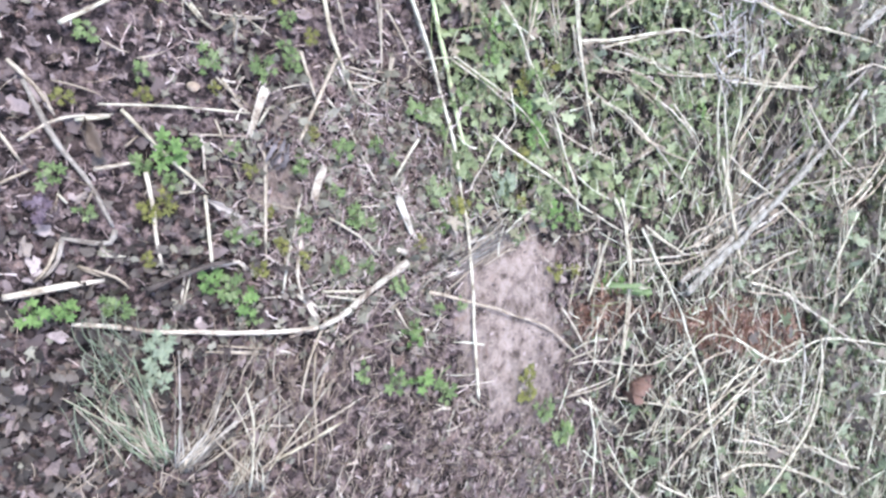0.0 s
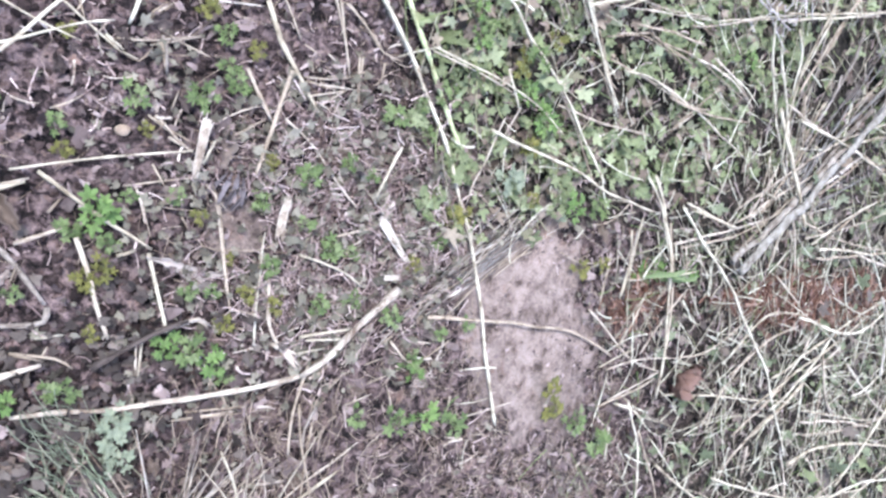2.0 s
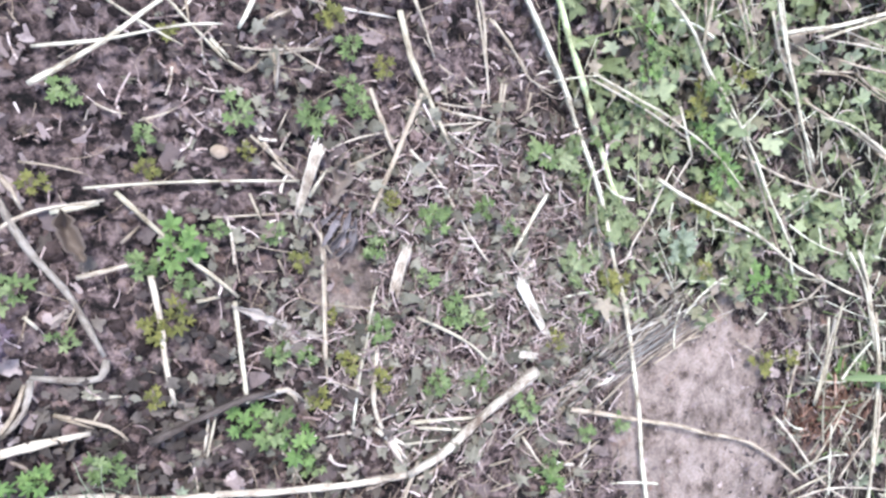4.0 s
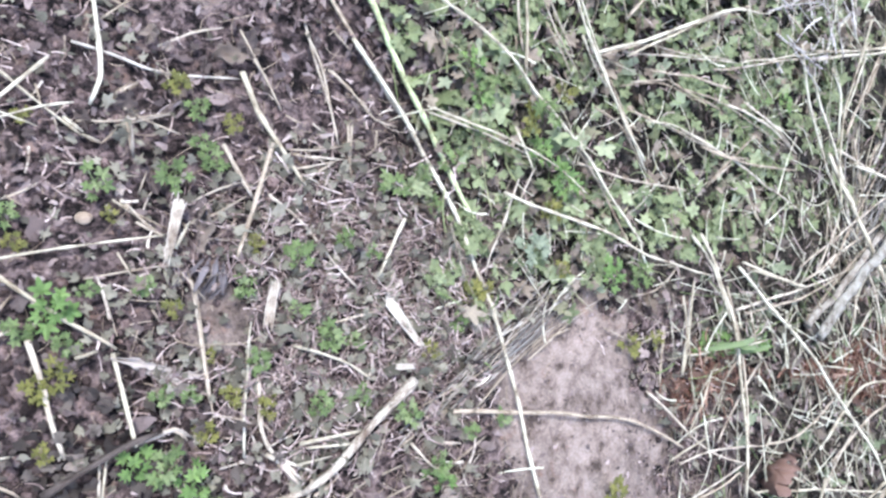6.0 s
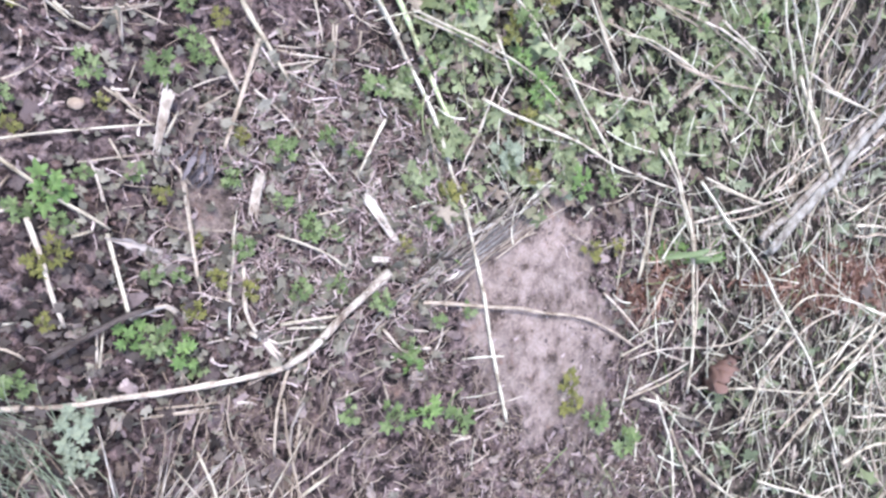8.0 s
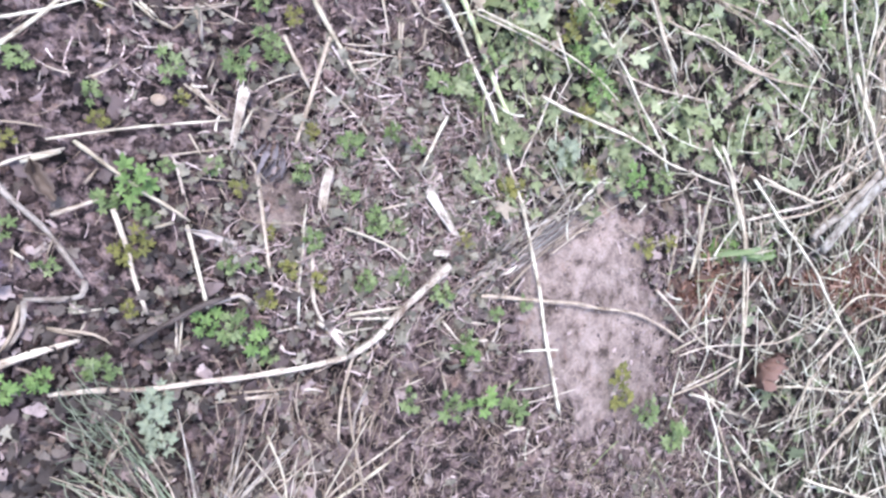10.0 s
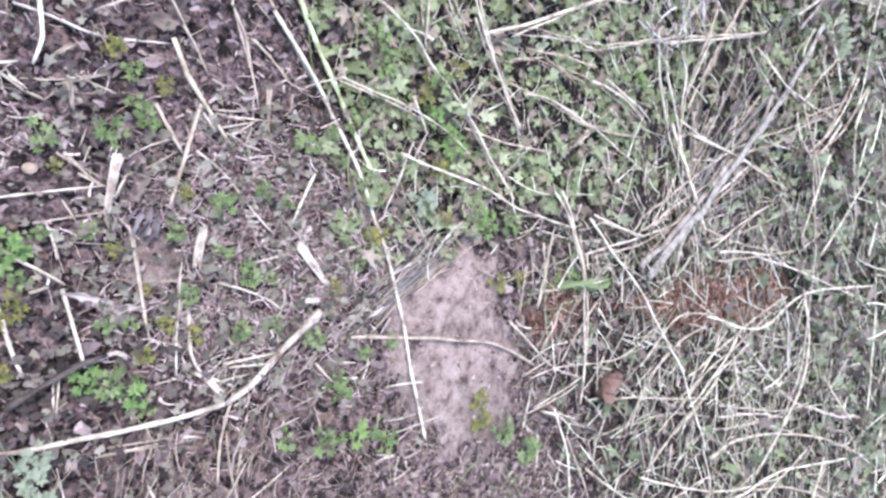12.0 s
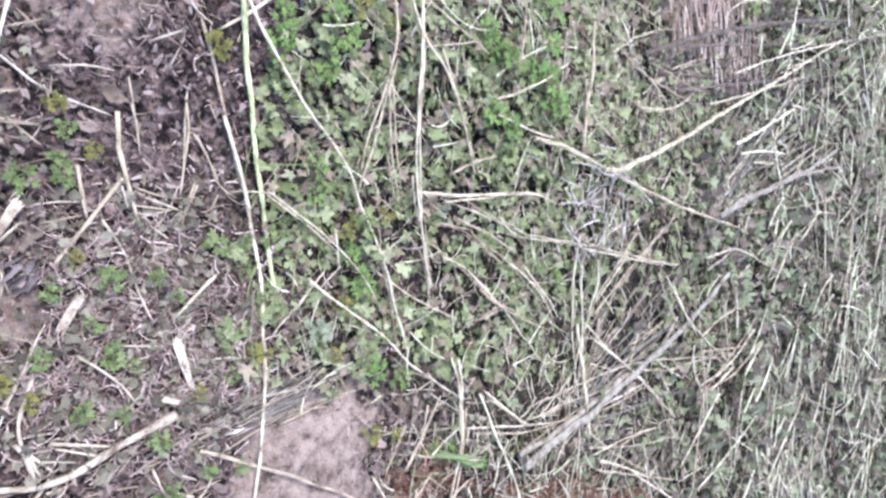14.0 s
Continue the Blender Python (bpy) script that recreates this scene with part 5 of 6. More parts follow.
# ---- masses that nobody could count ----
def scatter(n, box, density):
    """Random places in a box of the plan, thinned by a density between 0 and 1."""
    x0, x1, y0, y1 = box
    soft = 0.2 * min(4.0, x1 - x0, y1 - y0)
    n = int(n * (x1 - x0 + 2 * soft) * (y1 - y0 + 2 * soft) / ((x1 - x0) * (y1 - y0)))
    x, y = RNG.uniform(x0 - soft, x1 + soft, n), RNG.uniform(y0 - soft, y1 + soft, n)
    pebble = step(np.hypot(x - 0.369, y - 0.165), 0.014, 0.024)
    rim = np.minimum(np.minimum(x - x0, x1 - x), np.minimum(y - y0, y1 - y))
    keep = RNG.uniform(0, 1, n) < pebble * density(x, y) * step(rim + 1.6 * soft * (vnoise(x, y, 5, 44) - 0.5), -soft, 0.5 * soft)
    return x[keep], y[keep]


def bits(name, label, material, x, y, length, radius, lift, curve, segs=3, sides=3, angle=None, steep=0.06, category="litter"):
    """Very many thin dry bits in one mesh. length, radius and lift: ranges."""
    n = len(x)
    L = RNG.uniform(length[0], length[1], n) * RNG.uniform(0.6, 1.0, n)
    R = RNG.uniform(radius[0], radius[1], n)
    a = RNG.uniform(0, 2 * math.pi, n) if angle is None else angle(x, y, n)
    k = RNG.normal(0, curve, n)
    tilt = RNG.normal(0, steep, n)
    z = height(x, y) + R + RNG.uniform(lift[0], lift[1], n)
    s = np.linspace(-0.5, 0.5, segs + 1)
    ang = a[:, None] + k[:, None] * s[None, :] * 2
    px = x[:, None] + np.cumsum(np.cos(ang), 1) * (L / (segs + 1))[:, None]
    py = y[:, None] + np.cumsum(np.sin(ang), 1) * (L / (segs + 1))[:, None]
    px -= px.mean(1)[:, None] - x[:, None]
    py -= py.mean(1)[:, None] - y[:, None]
    pz = z[:, None] + np.abs(tilt[:, None]) * L[:, None] * (s[None, :] + 0.5) - 0.1 * L[:, None] * s[None, :] ** 2 * np.abs(tilt[:, None])
    taper = np.linspace(1, 0.6, segs + 1)
    th = np.linspace(0, 2 * math.pi, sides, endpoint=False) + 0.5
    nxm, nym = -np.sin(ang), np.cos(ang)
    rad = (R[:, None] * taper[None, :])[:, :, None]
    vx = px[:, :, None] + rad * np.cos(th) * nxm[:, :, None]
    vy = py[:, :, None] + rad * np.cos(th) * nym[:, :, None]
    vz = pz[:, :, None] + rad * np.sin(th)
    verts = np.stack([vx, vy, vz], -1).reshape(-1, 3)
    per = (segs + 1) * sides
    one = [(i * sides + j, i * sides + (j + 1) % sides, (i + 1) * sides + (j + 1) % sides, (i + 1) * sides + j) for i in range(segs) for j in range(sides)]
    faces = (np.arange(n)[:, None, None] * per + np.array(one)[None]).reshape(-1, 4)
    ob = new(name, mesh_from(name, verts, faces, material, True))
    return tagged(ob, label, category, kind="stuff")


def leaves(name, label, material, x, y, size, lift, tilt, n_rim=20, lobes=5, rough=0.14, slim=1.0, cut=0.50, category="ground cover"):
    """Very many small lobed leaves in one mesh."""
    n = len(x)
    S = RNG.uniform(size[0], size[1], n) / 2
    z = height(x, y) + RNG.uniform(lift[0], lift[1], n)
    a0 = RNG.uniform(0, 2 * math.pi, n)
    rim = np.linspace(0, 2 * math.pi, n_rim, endpoint=False)
    shape = (1 - cut + cut * np.abs(np.cos(lobes * rim / 2)) ** 1.4) * (0.86 + 0.22 * np.cos(rim))
    shape[n_rim // 2] = 0.3
    lx = np.concatenate([[0], np.cos(rim) * shape])
    ly = np.concatenate([[0], np.sin(rim) * shape]) * slim
    lz = np.concatenate([[0.0], 0.36 - 0.3 * shape])
    ux, uy = RNG.normal(0, tilt, n), RNG.normal(0, tilt, n)
    wob = 1 + RNG.uniform(-rough, rough, (n, n_rim + 1))
    X = S[:, None] * wob * (np.cos(a0)[:, None] * lx - np.sin(a0)[:, None] * ly)
    Y = S[:, None] * wob * (np.sin(a0)[:, None] * lx + np.cos(a0)[:, None] * ly)
    Z = S[:, None] * lz * RNG.uniform(-1, 1.6, (n, 1)) + X * ux[:, None] + Y * uy[:, None]
    verts = np.stack([x[:, None] + X, y[:, None] + Y, z[:, None] + Z], -1).reshape(-1, 3)
    one = np.array([(0, 1 + k, 1 + (k + 1) % n_rim) for k in range(n_rim)])
    faces = (np.arange(n)[:, None, None] * (n_rim + 1) + one[None]).reshape(-1, 3)
    ob = new(name, mesh_from(name, verts, faces, material, True))
    return tagged(ob, label, category, kind="stuff")


def clods(x, y, size, material, label):
    """Crumbs of soil: dented little lumps."""
    base = np.array([(0, 0, 1), (0.9, 0, 0.4), (0.28, 0.85, 0.4), (-0.72, 0.53, 0.4), (-0.72, -0.53, 0.4), (0.28, -0.85, 0.4),
                     (0.75, 0.55, -0.5), (-0.28, 0.9, -0.5), (-0.95, 0, -0.5), (-0.28, -0.9, -0.5), (0.75, -0.55, -0.5)])
    tri = [(0, i, i % 5 + 1) for i in range(1, 6)]
    for i in range(5):
        a, b, c, d = 1 + i, 1 + (i + 1) % 5, 6 + i, 6 + (i + 1) % 5
        tri += [(a, c, b), (b, c, d)]
    n = len(x)
    S = size[0] + (size[1] - size[0]) * RNG.uniform(0, 1, n) ** 3
    jit = RNG.uniform(0.65, 1.25, (n, 11, 1))
    a = RNG.uniform(0, 6.28, n)
    v = base[None] * jit * (S / 2)[:, None, None] * np.array([1, 1, 0.7])
    vx = v[..., 0] * np.cos(a)[:, None] - v[..., 1] * np.sin(a)[:, None] + x[:, None]
    vy = v[..., 0] * np.sin(a)[:, None] + v[..., 1] * np.cos(a)[:, None] + y[:, None]
    vz = v[..., 2] + (height(x, y) + S * 0.12)[:, None]
    verts = np.stack([vx, vy, vz], -1).reshape(-1, 3)
    faces = (np.arange(n)[:, None, None] * 11 + np.array(tri)[None]).reshape(-1, 3)
    ob = new("soil_crumbs", mesh_from("soil_crumbs", verts, faces, material))
    tagged(ob, label, "soil", kind="stuff")


clods(*scatter(22000, (-0.1, 1.3, -0.8, 0.9), lambda x, y: (1 - 0.8 * cover(x, y)) * (1 - bare(x, y)) * (0.3 + 0.7 * step(vnoise(x, y, 8, 4), 0.3, 0.6))),
      (0.002, 0.015), CRUMB, "loose crumbs and small clods of dark soil")
clods(*scatter(3500, (0.3, 1.3, -0.6, 0.7), lambda x, y: 0.8 * bare(x, y)), (0.0015, 0.006), DRY_CRUMB, "fine pale crumbs of dry soil")

clods(*scatter(900, (0.0, 0.55, -0.45, 0.10), lambda x, y: step(0.27 - np.hypot(x - 0.28, (y + 0.20) * 0.9), 0.0, 0.08)), (0.006, 0.020), CRUMB, "damp dark crumbs under rotting leaves")
clods(*scatter(420, (-0.1, 1.0, -0.8, 0.9), lambda x, y: (1 - cover(x, y)) * (1 - step(bare(x, y), 0.1, 0.5)) * step(vnoise(x, y, 6, 38), 0.4, 0.7)), (0.010, 0.030), CRUMB, "dark lumps of crumbling soil")

# small leaves that cover the ground
leaves("ground_cover", "dull brownish mat of small leaves under straws", COVER_DULL,
       *scatter(11000, (0.9, 2.5, -1.3, 0.0), lambda x, y: 0.9 * cover(x, y) * (1 - step(y, -0.14, 0.0))), (0.014, 0.036), (0.002, 0.024), 0.5, rough=0.25)
leaves("ground_cover", "dense grey green mat of small lobed leaves", COVER,
       *scatter(23000, (0.68, 2.5, -1.3, 1.6), lambda x, y: cover(x, y) * step(y, -0.14, 0.0)), (0.014, 0.040), (0.002, 0.030), 0.5, rough=0.2)
leaves("ground_cover", "thinning grey green mat of small leaves farther off", COVER_DULL,
       *scatter(34000, (2.4, 5.4, -1.7, 2.7), lambda x, y: 0.45 + 0.5 * step(vnoise(x, y, 3, 8), 0.3, 0.7)), (0.024, 0.060), (0.002, 0.05), 0.55, rough=0.25)
leaves("leaf_litter", "rotting brown and grey leaf fragments on soil", FLAKE,
       *scatter(15000, (-0.1, 1.4, -0.85, 0.95), lambda x, y: (0.15 + 0.85 * step(vnoise(x, y, 6, 31), 0.3, 0.7)) * (1 - step(bare(x, y), 0.25, 0.8))),
       (0.005, 0.021), (0.001, 0.010), 0.6, n_rim=12, lobes=3, rough=0.4, slim=0.5, cut=0.35, category="litter")

leaves("leaf_litter", "withered olive grey leaf shreds on soil", WITHERED,
       *scatter(9000, (-0.1, 1.3, -0.85, 0.95), lambda x, y: (0.1 + 0.9 * step(vnoise(x, y, 5, 33), 0.35, 0.7)) * (1 - 0.95 * step(bare(x, y), 0.3, 1.0)) * (0.35 + 0.65 * step(x, 0.1, 0.6))),
       (0.006, 0.024), (0.002, 0.012), 0.6, n_rim=12, lobes=5, rough=0.35, slim=0.7, cut=0.6, category="litter")

leaves("leaf_litter", "larger curled brown leaf pieces on dark soil", FLAKE,
       *scatter(900, (-0.1, 1.2, -0.8, 0.9), lambda x, y: (0.25 + 0.75 * step(vnoise(x, y, 7, 36), 0.35, 0.65)) * (1 - step(bare(x, y), 0.2, 0.6)) * (1 - 0.5 * cover(x, y))),
       (0.016, 0.036), (0.002, 0.010), 0.35, n_rim=16, lobes=3, rough=0.3, slim=0.62, cut=0.25, category="litter")
leaves("leaf_litter", "rusty brown crumpled dead leaves in a band", RUST_LEAF,
       *scatter(1500, (1.05, 2.4, -0.62, -0.10), lambda x, y: 0.8 * rust(x, y)),
       (0.012, 0.035), (0.002, 0.022), 0.6, n_rim=14, lobes=5, rough=0.35, slim=0.7, cut=0.45, category="litter")
leaves("leaf_litter", "small dark leaf bits trodden into dry soil", FLAKE,
       *scatter(1500, (0.78, 1.25, -0.5, 0.0), lambda x, y: step(bare(x, y), 0.05, 0.3) * (0.16 + 0.84 * step(np.abs(main_rim(x, y)), 0.0, 0.5))),
       (0.003, 0.012), (0.0005, 0.003), 0.3, n_rim=10, lobes=3, rough=0.4, slim=0.6, cut=0.3, category="litter")

leaves("leaf_litter", "withered olive leaf shreds among pale fibres", WITHERED,
       *scatter(2100, (0.38, 0.95, -0.26, 0.28), lambda x, y: 0.85 * step(1.25 - np.hypot((x - 0.66) / 0.25, y / 0.22), 0, 0.7) * (1 - step(bare(x, y), 0.0, 0.5))),
       (0.010, 0.028), (0.003, 0.014), 0.6, n_rim=12, lobes=5, rough=0.35, slim=0.75, cut=0.5, category="litter")
leaves("leaf_litter", "dark olive brown rotting leaves in a heap", MOULDY,
       *scatter(3200, (-0.08, 0.60, -0.62, 0.10), lambda x, y: (0.15 + 0.85 * step(vnoise(x, y, 8, 39), 0.3, 0.6)) * (1 - step(np.hypot(x - 0.24, y + 0.26), 0.18, 0.36))),
       (0.008, 0.028), (0.003, 0.014), 0.65, n_rim=14, lobes=5, rough=0.4, slim=0.7, cut=0.35, category="litter")

# straw litter on the soil
damp = lambda x, y: step(0.27 - np.hypot(x - 0.28, (y + 0.20) * 0.9) + 0.10 * (vnoise(x, y, 9, 47) - 0.5), 0.0, 0.08)
open_soil = lambda x, y: (1 - 0.6 * damp(x, y)) * (0.25 + 0.75 * step(vnoise(x, y, 9, 14), 0.3, 0.65)) * (1 - 0.98 * step(bare(x, y), 0.0, 0.4)) * (1 - 0.6 * cover(x, y))
bits("straw_litter", "short broken bits of dry straw on soil", LITTER,
     *scatter(6600, (-0.1, 1.25, -0.8, 0.9), open_soil), (0.006, 0.045), (0.0004, 0.0014), (0.0, 0.010), 0.35)
bits("straw_litter", "matted fine brown plant fibres on soil", BROWN_GRASS,
     *scatter(7500, (-0.1, 1.2, -0.75, 0.9), lambda x, y: 0.75 * (1 - 0.55 * damp(x, y)) * (1 - 0.95 * bare(x, y)) * (1 - 0.7 * cover(x, y)) * (0.2 + 0.8 * step(vnoise(x, y, 5, 51), 0.3, 0.7))),
     (0.012, 0.07), (0.0004, 0.0009), (0.0, 0.012), 0.3, segs=4)
bits("stem_fragments", "short torn fragments of grey tan stem on soil", LITTER,
     *scatter(1200, (-0.1, 1.25, -0.8, 0.9), open_soil), (0.014, 0.034), (0.0010, 0.0024), (0.0, 0.006), 0.3, segs=2, sides=4)
bits("straw_litter", "heap of short pale fibres beside the trodden patch", LITTER,
     *scatter(7200, (0.36, 1.02, -0.24, 0.26), lambda x, y: 0.9 * step(1.2 - np.hypot((x - 0.66) / 0.27, (y - 0.0) / 0.21), 0, 0.8) * (1 - step(bare(x, y), 0.0, 0.6))),
     (0.012, 0.06), (0.0005, 0.0014), (0.001, 0.014), 0.4)
bits("straw_litter", "scattered pale straw pieces on soil", LITTER,
     *scatter(380, (-0.1, 1.25, -0.8, 0.9), open_soil), (0.02, 0.07), (0.0008, 0.0018), (0.001, 0.010), 0.1, segs=4, sides=5)
bits("torn_stem_strips", "pale split stem strips round a broken stem", STRIP,
     *scatter(80, (0.46, 0.82, -0.24, 0.12), lambda x, y: 0.9 * (1 - step(bare(x, y), 0.0, 0.3))), (0.025, 0.070), (0.0008, 0.0018), (0.002, 0.007), 0.2, segs=5, sides=4)
bits("torn_stem_strips", "broad torn strips of pale stem on soil", STRIP,
     *scatter(170, (-0.05, 0.95, -0.7, 0.6), lambda x, y: open_soil(x, y)), (0.030, 0.065), (0.0014, 0.0030), (0.003, 0.010), 0.25, segs=4, sides=4)
bits("straw_litter", "criss-cross dry straws over leafy ground", TANGLE,
     *scatter(7800, (0.75, 3.4, -0.15, 1.6), lambda x, y: (0.38 + 0.42 * step(x, 1.0, 2.2)) * step(x, 0.7, 0.85) * (1 - step(bare(x, y), 0.05, 0.4)) * (1 - 0.5 * step(x, 2.2, 2.8)) * (1 - 0.6 * step(0.35 - np.hypot(x - 2.0, y - 0.1), 0.0, 0.1))),
     (0.03, 0.17), (0.0007, 0.0018), (0.008, 0.036), 0.3, segs=5)
bits("straw_litter", "short dry bits among small leaves", LITTER,
     *scatter(7500, (0.75, 3.3, -0.25, 1.6), lambda x, y: (0.35 + 0.4 * step(x, 1.2, 1.7)) * step(x, 0.7, 0.85) * (1 - step(bare(x, y), 0.05, 0.4)) * (1 - 0.6 * step(x, 2.0, 2.6))), (0.01, 0.07), (0.0006, 0.0018), (0.002, 0.036), 0.8, segs=4)
bits("straw_tangle", "dense tangle of long pale dry straws", TANGLE,
     *scatter(2900, (1.1, 3.5, -1.5, -0.15), lambda x, y: (0.25 + 0.75 * step(x, 1.15, 1.5) * (1 - 0.85 * rust(x, y))) * (1 - step(bare(x, y), 0.05, 0.4))),
     (0.05, 0.26), (0.0008, 0.0023), (0.004, 0.040), 0.18, segs=5)
bits("straw_litter", "short broken bits under the dry straws", LITTER,
     *scatter(7500, (1.05, 3.4, -1.5, -0.1), lambda x, y: 0.7 * (1 - 0.85 * rust(x, y)) * (1 - step(bare(x, y), 0.05, 0.4))), (0.01, 0.07), (0.0006, 0.0016), (0.0, 0.02), 0.2)
bits("straw_tangle", "far tangle of grey dry straws and stems", TANGLE,
     *scatter(4400, (2.1, 5.4, -1.7, 2.7), lambda x, y: step(x, 2.2, 3.0) * (0.2 + 0.8 * step(vnoise(x, y, 2.2, 21), 0.3, 0.7))),
     (0.06, 0.45), (0.0014, 0.0040), (0.01, 0.10), 0.14, segs=5, sides=4)
bits("rusty_litter", "reddish brown rotting grass litter", RUST_LITTER,
     *scatter(8000, (1.0, 2.2, -0.62, -0.05), lambda x, y: 0.9 * rust(x, y)),
     (0.012, 0.07), (0.0007, 0.0022), (0.0, 0.030), 0.6, segs=4)
bits("dry_grass_clump", "brown fine dead grass matted on the soil", BROWN_GRASS,
     *scatter(380, (0.05, 0.75, -0.62, -0.19), lambda x, y: step(0.30 - np.hypot((x - 0.40), (y + 0.38) * 1.2), 0, 0.12)),
     (0.04, 0.16), (0.0006, 0.0014), (0.0, 0.018), 0.5, segs=6, angle=lambda x, y, n: RNG.normal(1.5, 0.45, n), steep=0.12, category="dead grass")
bits("dry_grass_clump", "brown fibrous dead grass and moss on soil", BROWN_GRASS,
     *scatter(1800, (0.5, 1.1, -0.75, -0.16), lambda x, y: 0.8 * (1 - bare(x, y)) * step(-0.14 - y, 0.0, 0.12)),
     (0.015, 0.08), (0.0004, 0.0010), (0.0, 0.012), 0.7, segs=4, category="dead grass")
bits("grass_blades", "thin green and yellowing grass blades among leaves", GRASS,
     *scatter(4200, (0.75, 3.2, -1.2, 1.8), lambda x, y: (0.2 + 0.6 * cover(x, y)) * step(x, 0.72, 0.9) * (1 - step(bare(x, y), 0.05, 0.4))),
     (0.03, 0.14), (0.0006, 0.0016), (0.002, 0.03), 0.5, segs=5, steep=0.25, category="grass")
bits("grass_clump", "small clump of grey green grass on soil", GREY_GRASS,
     *scatter(300, (0.16, 0.36, -0.34, -0.12), lambda x, y: step(0.075 - np.hypot(x - 0.245, (y + 0.225) * 0.6), 0, 0.05)),
     (0.04, 0.12), (0.0005, 0.0012), (0.0, 0.02), 0.4, segs=5, angle=lambda x, y, n: RNG.normal(2.0, 0.35, n), steep=0.2, category="grass")


def bundle(name, label, x0, y0, x1, y1, n, spread0, spread1, r, materials, rise, seed, even=False):
    """A tuft of dry stems that fan out from one root; every stem is a part."""
    rng = np.random.default_rng(seed)
    root = new(name)
    root.location = (x0, y0, 0.0)
    d = np.array([x1 - x0, y1 - y0])
    side = np.array([-d[1], d[0]]) / np.linalg.norm(d)
    for _ in range(n):
        f0 = rng.uniform(0.0, 0.45) if even else rng.uniform(0, 0.06)
        f = f0 + rng.uniform(0.25, 0.6) if even else rng.uniform(0.25, 1.05)
        q0, q1 = rng.normal(0, spread0), rng.normal(0, spread1)
        a = d * f0 + side * (q0 + (q1 - q0) * f0)
        b = d * f + side * (q0 + (q1 - q0) * f)
        mid = (a + b) / 2 + side * rng.normal(0, 0.025 if even else 0.035) * np.linalg.norm(d)
        z0, z1 = rng.uniform(0.004, 0.015), rise * rng.uniform(0.1, 1.0) * f
        line = spline([(*a, z0), (*mid, (z0 + z1) * 0.62), (*b, z1 + 0.004)], 0.03)
        line[:, 2] += relief(line[:, 0] + x0, line[:, 1] + y0)
        rr = r * rng.uniform(0.4, 1.4)
        v, fc, uv = tube(line, np.linspace(rr, rr * 0.5, len(line)), 5)
        me = mesh_from("stem", v, fc, STRAW[materials[int(rng.integers(len(materials)))]], True)
        layer = me.uv_layers.new(name="UVMap")
        idx = np.zeros(len(me.loops), np.int32)
        me.loops.foreach_get("vertex_index", idx)
        layer.data.foreach_set("uv", np.array(uv, np.float32)[idx].ravel())
        new("stem", me).parent = root
    return tagged(root, label, "grass tuft")


bundle("dry_grass_tuft", "fanning tuft of weathered grey dry stems", 1.70, -0.14, 2.26, 0.22, 24, 0.035, 0.24, 0.0026, ("ash", "ash", "ash", "grey"), 0.06, 1)
bundle("dry_grass_tuft", "splayed tuft of pale straws round one root", 1.74, -0.12, 1.78, 0.36, 9, 0.015, 0.16, 0.0018, ("pale", "tan", "grey"), 0.07, 5)
bundle("stem_bundle", "flattened bundle of thin grey dry stems", 0.672, -0.169, 1.130, 0.019, 34, 0.016, 0.030, 0.0011, ("ash", "ash", "grey", "dark", "grey", "tan"), 0.008, 2, True)
bundle("dry_grass_tuft", "flattened tuft of dark dead stems", 1.85, 0.790, 3.50, 1.62, 56, 0.035, 0.13, 0.0048, ("dark", "dark", "dark", "tan"), 0.07, 3)
bundle("dry_grass_tuft", "low tuft of dark grey dead stems", 1.97, 0.765, 3.40, 1.29, 26, 0.02, 0.08, 0.0042, ("dark", "dark", "rotten"), 0.05, 6)
bundle("dry_grass_tuft", "flattened tuft of pale grey dead stems", 2.25, 0.450, 2.95, 1.05, 46, 0.03, 0.20, 0.0034, ("grey", "pale", "ash"), 0.10, 4)
bundle("dead_grass_clump", "brown dead grass fanning from one root", 0.325, -0.365, 0.395, -0.225, 44, 0.010, 0.055, 0.0011, ("tan", "tan", "grey"), 0.05, 7)
bundle("dead_grass_clump", "sparse forked brown dead grass on soil", 0.415, -0.420, 0.440, -0.250, 22, 0.020, 0.065, 0.0012, ("tan", "pale"), 0.04, 8)
bundle("green_grass_clump", "fading sage green grass leaning over soil", 0.305, -0.345, 0.225, -0.205, 44, 0.010, 0.035, 0.0011, ("sage", "sage", "tan"), 0.05, 9)


# ---- loose straws that lie on the others ----
straw_rng = random.Random(5)


def loose_straws(n, box, length, r, z, kinds, turn=None):
    for _ in range(n):
        x, y = straw_rng.uniform(box[0], box[1]), straw_rng.uniform(box[2], box[3])
        a = straw_rng.uniform(0, math.pi) if turn is None else straw_rng.gauss(*turn)
        half = straw_rng.uniform(*length) / 2
        bend = straw_rng.gauss(0, 0.12) * half
        dx, dy = math.cos(a) * half, math.sin(a) * half
        rr = straw_rng.uniform(*r)
        stalk(straw_rng.choice(kinds), rr, rr + straw_rng.uniform(*z), (x - dx, y - dy), (x - dy * bend / half, y + dx * bend / half), (x + dx, y + dy))


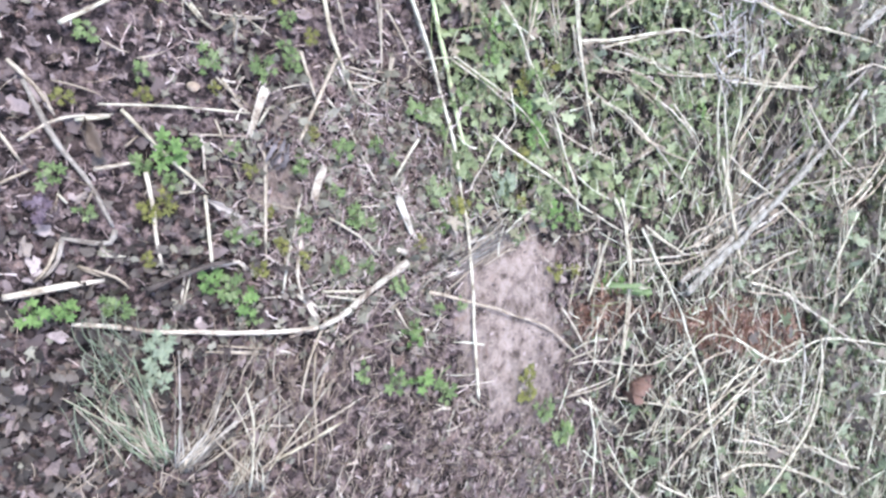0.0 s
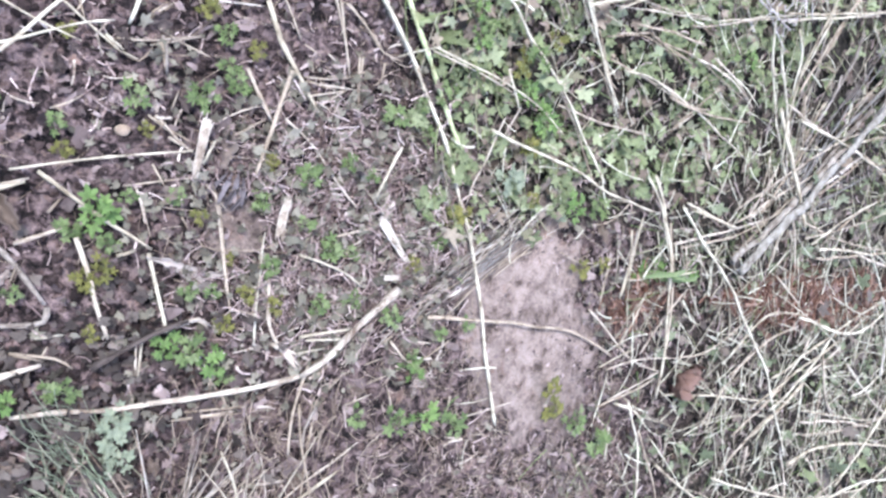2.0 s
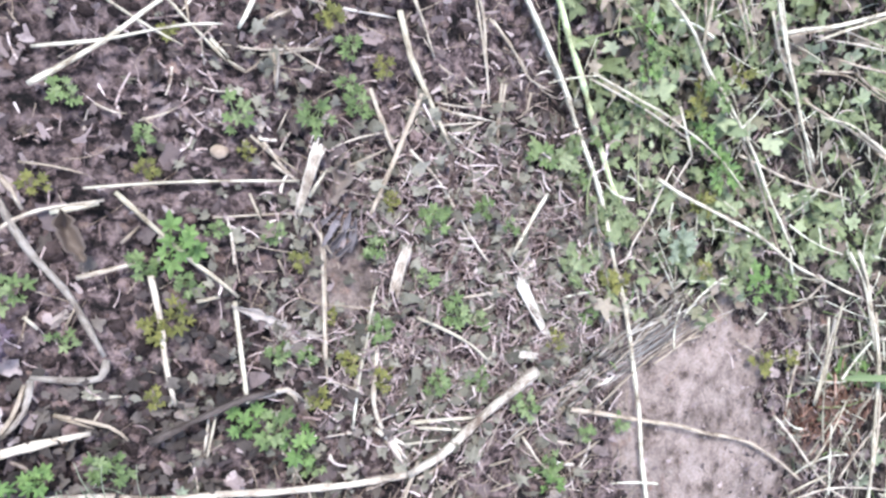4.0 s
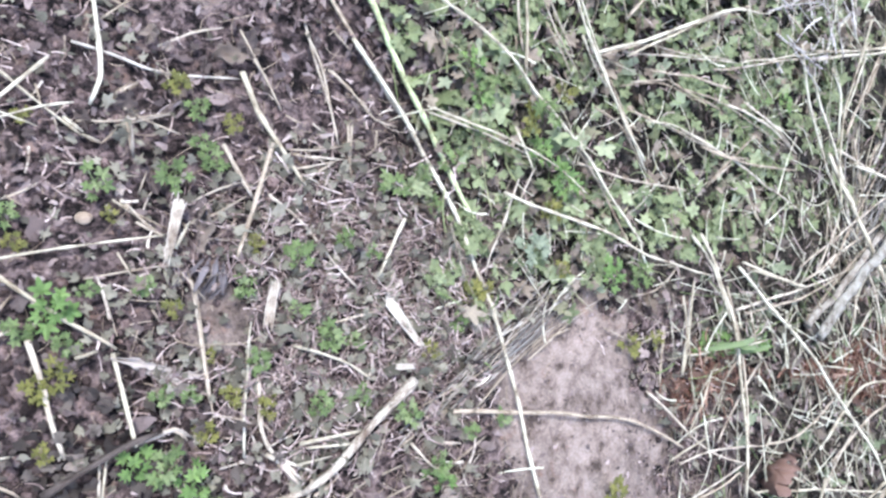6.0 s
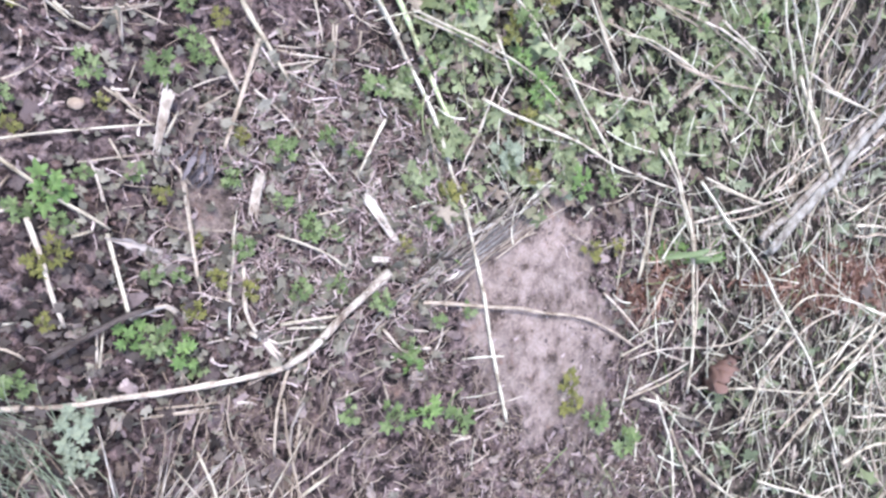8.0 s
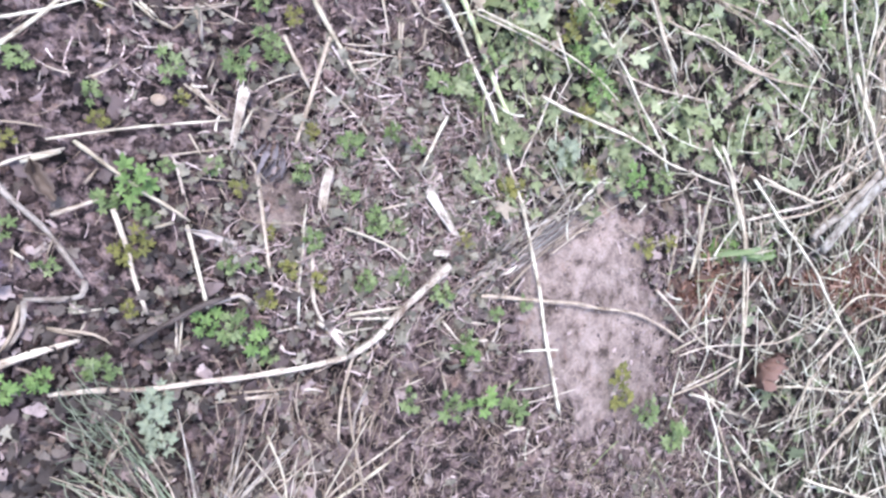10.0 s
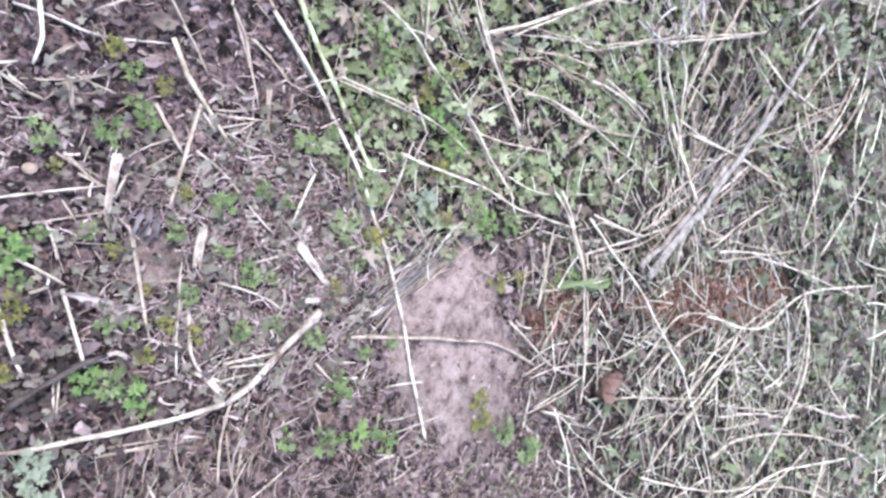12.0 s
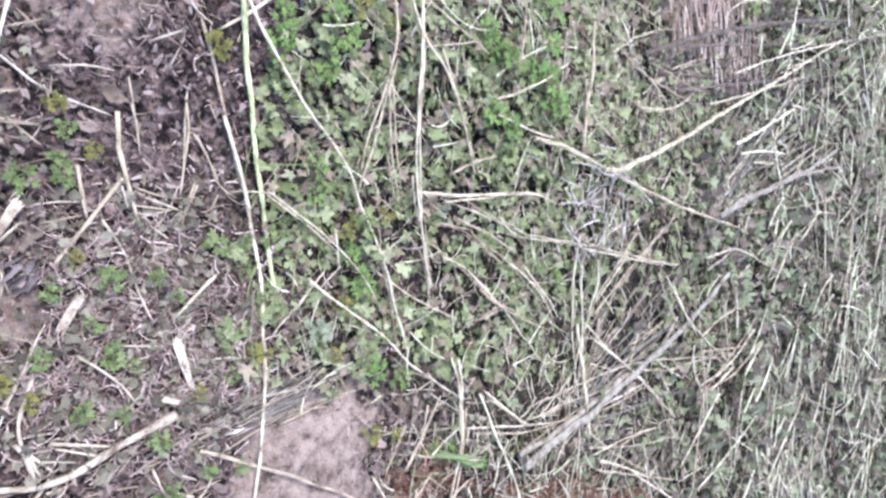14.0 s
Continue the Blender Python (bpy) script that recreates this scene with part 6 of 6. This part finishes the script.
loose_straws(6, (1.15, 2.1, -0.9, -0.2), (0.10, 0.34), (0.0013, 0.0026), (0.028, 0.045), ("pale", "pale", "tan"))
loose_straws(4, (1.0, 2.0, 0.0, 0.8), (0.07, 0.24), (0.0011, 0.0022), (0.026, 0.042), ("pale", "tan"))
bits("straw_tangle", "bleached lilac grey straws heaped on leaves", LILAC,
     *scatter(70, (1.53, 1.78, 0.26, 0.48), lambda x, y: 0.9 + 0 * x), (0.05, 0.18), (0.0013, 0.0026), (0.02, 0.05), 0.15, segs=4, sides=5)
bits("straw_tangle", "combed short pinkish tan dry stems lying one way", PINK_STEMS,
     *scatter(420, (1.95, 2.45, 0.95, 1.26), lambda x, y: 0.9 + 0 * x), (0.06, 0.22), (0.0018, 0.0038), (0.01, 0.06), 0.15, segs=4, sides=5,
     angle=lambda x, y, n: RNG.normal(1.9, 0.22, n))
bits("straw_tangle", "thick pale dry stems strewn farther off", TANGLE,
     *scatter(240, (1.95, 3.8, -0.8, 1.6), lambda x, y: 0.8 * step(x, 2.1, 2.7)), (0.10, 0.5), (0.0016, 0.0034), (0.03, 0.10), 0.12, segs=6, sides=5)
bits("straw_litter", "broken straws strewn on the leafy mat", TANGLE,
     *scatter(260, (0.85, 2.4, -0.9, 0.9), lambda x, y: 0.7 * cover(x, y)), (0.06, 0.22), (0.0010, 0.0022), (0.024, 0.042), 0.15, segs=4, sides=5)

# thinner growth and litter farther along the field edge
leaves("ground_cover", "patchy grey green leaf mat along the field edge", COVER,
       *scatter(17000, (0.9, 5.4, -4.2, -1.3), lambda x, y: step(x + 1.2 * (vnoise(x, y, 0.8, 41) - 0.5), 0.8, 1.8) * (0.2 + 0.8 * step(vnoise(x, y, 3, 8), 0.3, 0.7))), (0.026, 0.065), (0.002, 0.05), 0.55, n_rim=10, rough=0.25)
leaves("ground_cover", "patchy grey green leaf mat beyond the bare soil", COVER,
       *scatter(19000, (0.8, 5.4, 1.4, 4.6), lambda x, y: step(x + 1.2 * (vnoise(x, y, 0.8, 41) - 0.5), 0.7, 1.7) * (0.2 + 0.8 * step(vnoise(x, y, 3, 8), 0.3, 0.7))), (0.026, 0.065), (0.002, 0.05), 0.55, n_rim=10, rough=0.25)
bits("straw_tangle", "scattered long dry straws along the field edge", TANGLE,
     *scatter(1500, (0.9, 5.4, -4.2, 4.6), lambda x, y: step(np.abs(y - 0.3), 1.5, 2.2) * (0.2 + 0.8 * step(vnoise(x, y, 2.2, 21), 0.3, 0.7))), (0.06, 0.40), (0.0015, 0.0045), (0.01, 0.08), 0.3, segs=4)
bits("straw_litter", "dry straw bits strewn over bare soil", LITTER,
     *scatter(5000, (-2.2, 1.2, -3.6, 3.8), lambda x, y: np.maximum(step(np.abs(y - 0.05), 0.7, 1.0), 1 - step(x, -0.1, 0.1)) * (0.2 + 0.8 * step(vnoise(x, y, 4, 43), 0.3, 0.7))), (0.01, 0.09), (0.0006, 0.0022), (0.0, 0.012), 0.3)
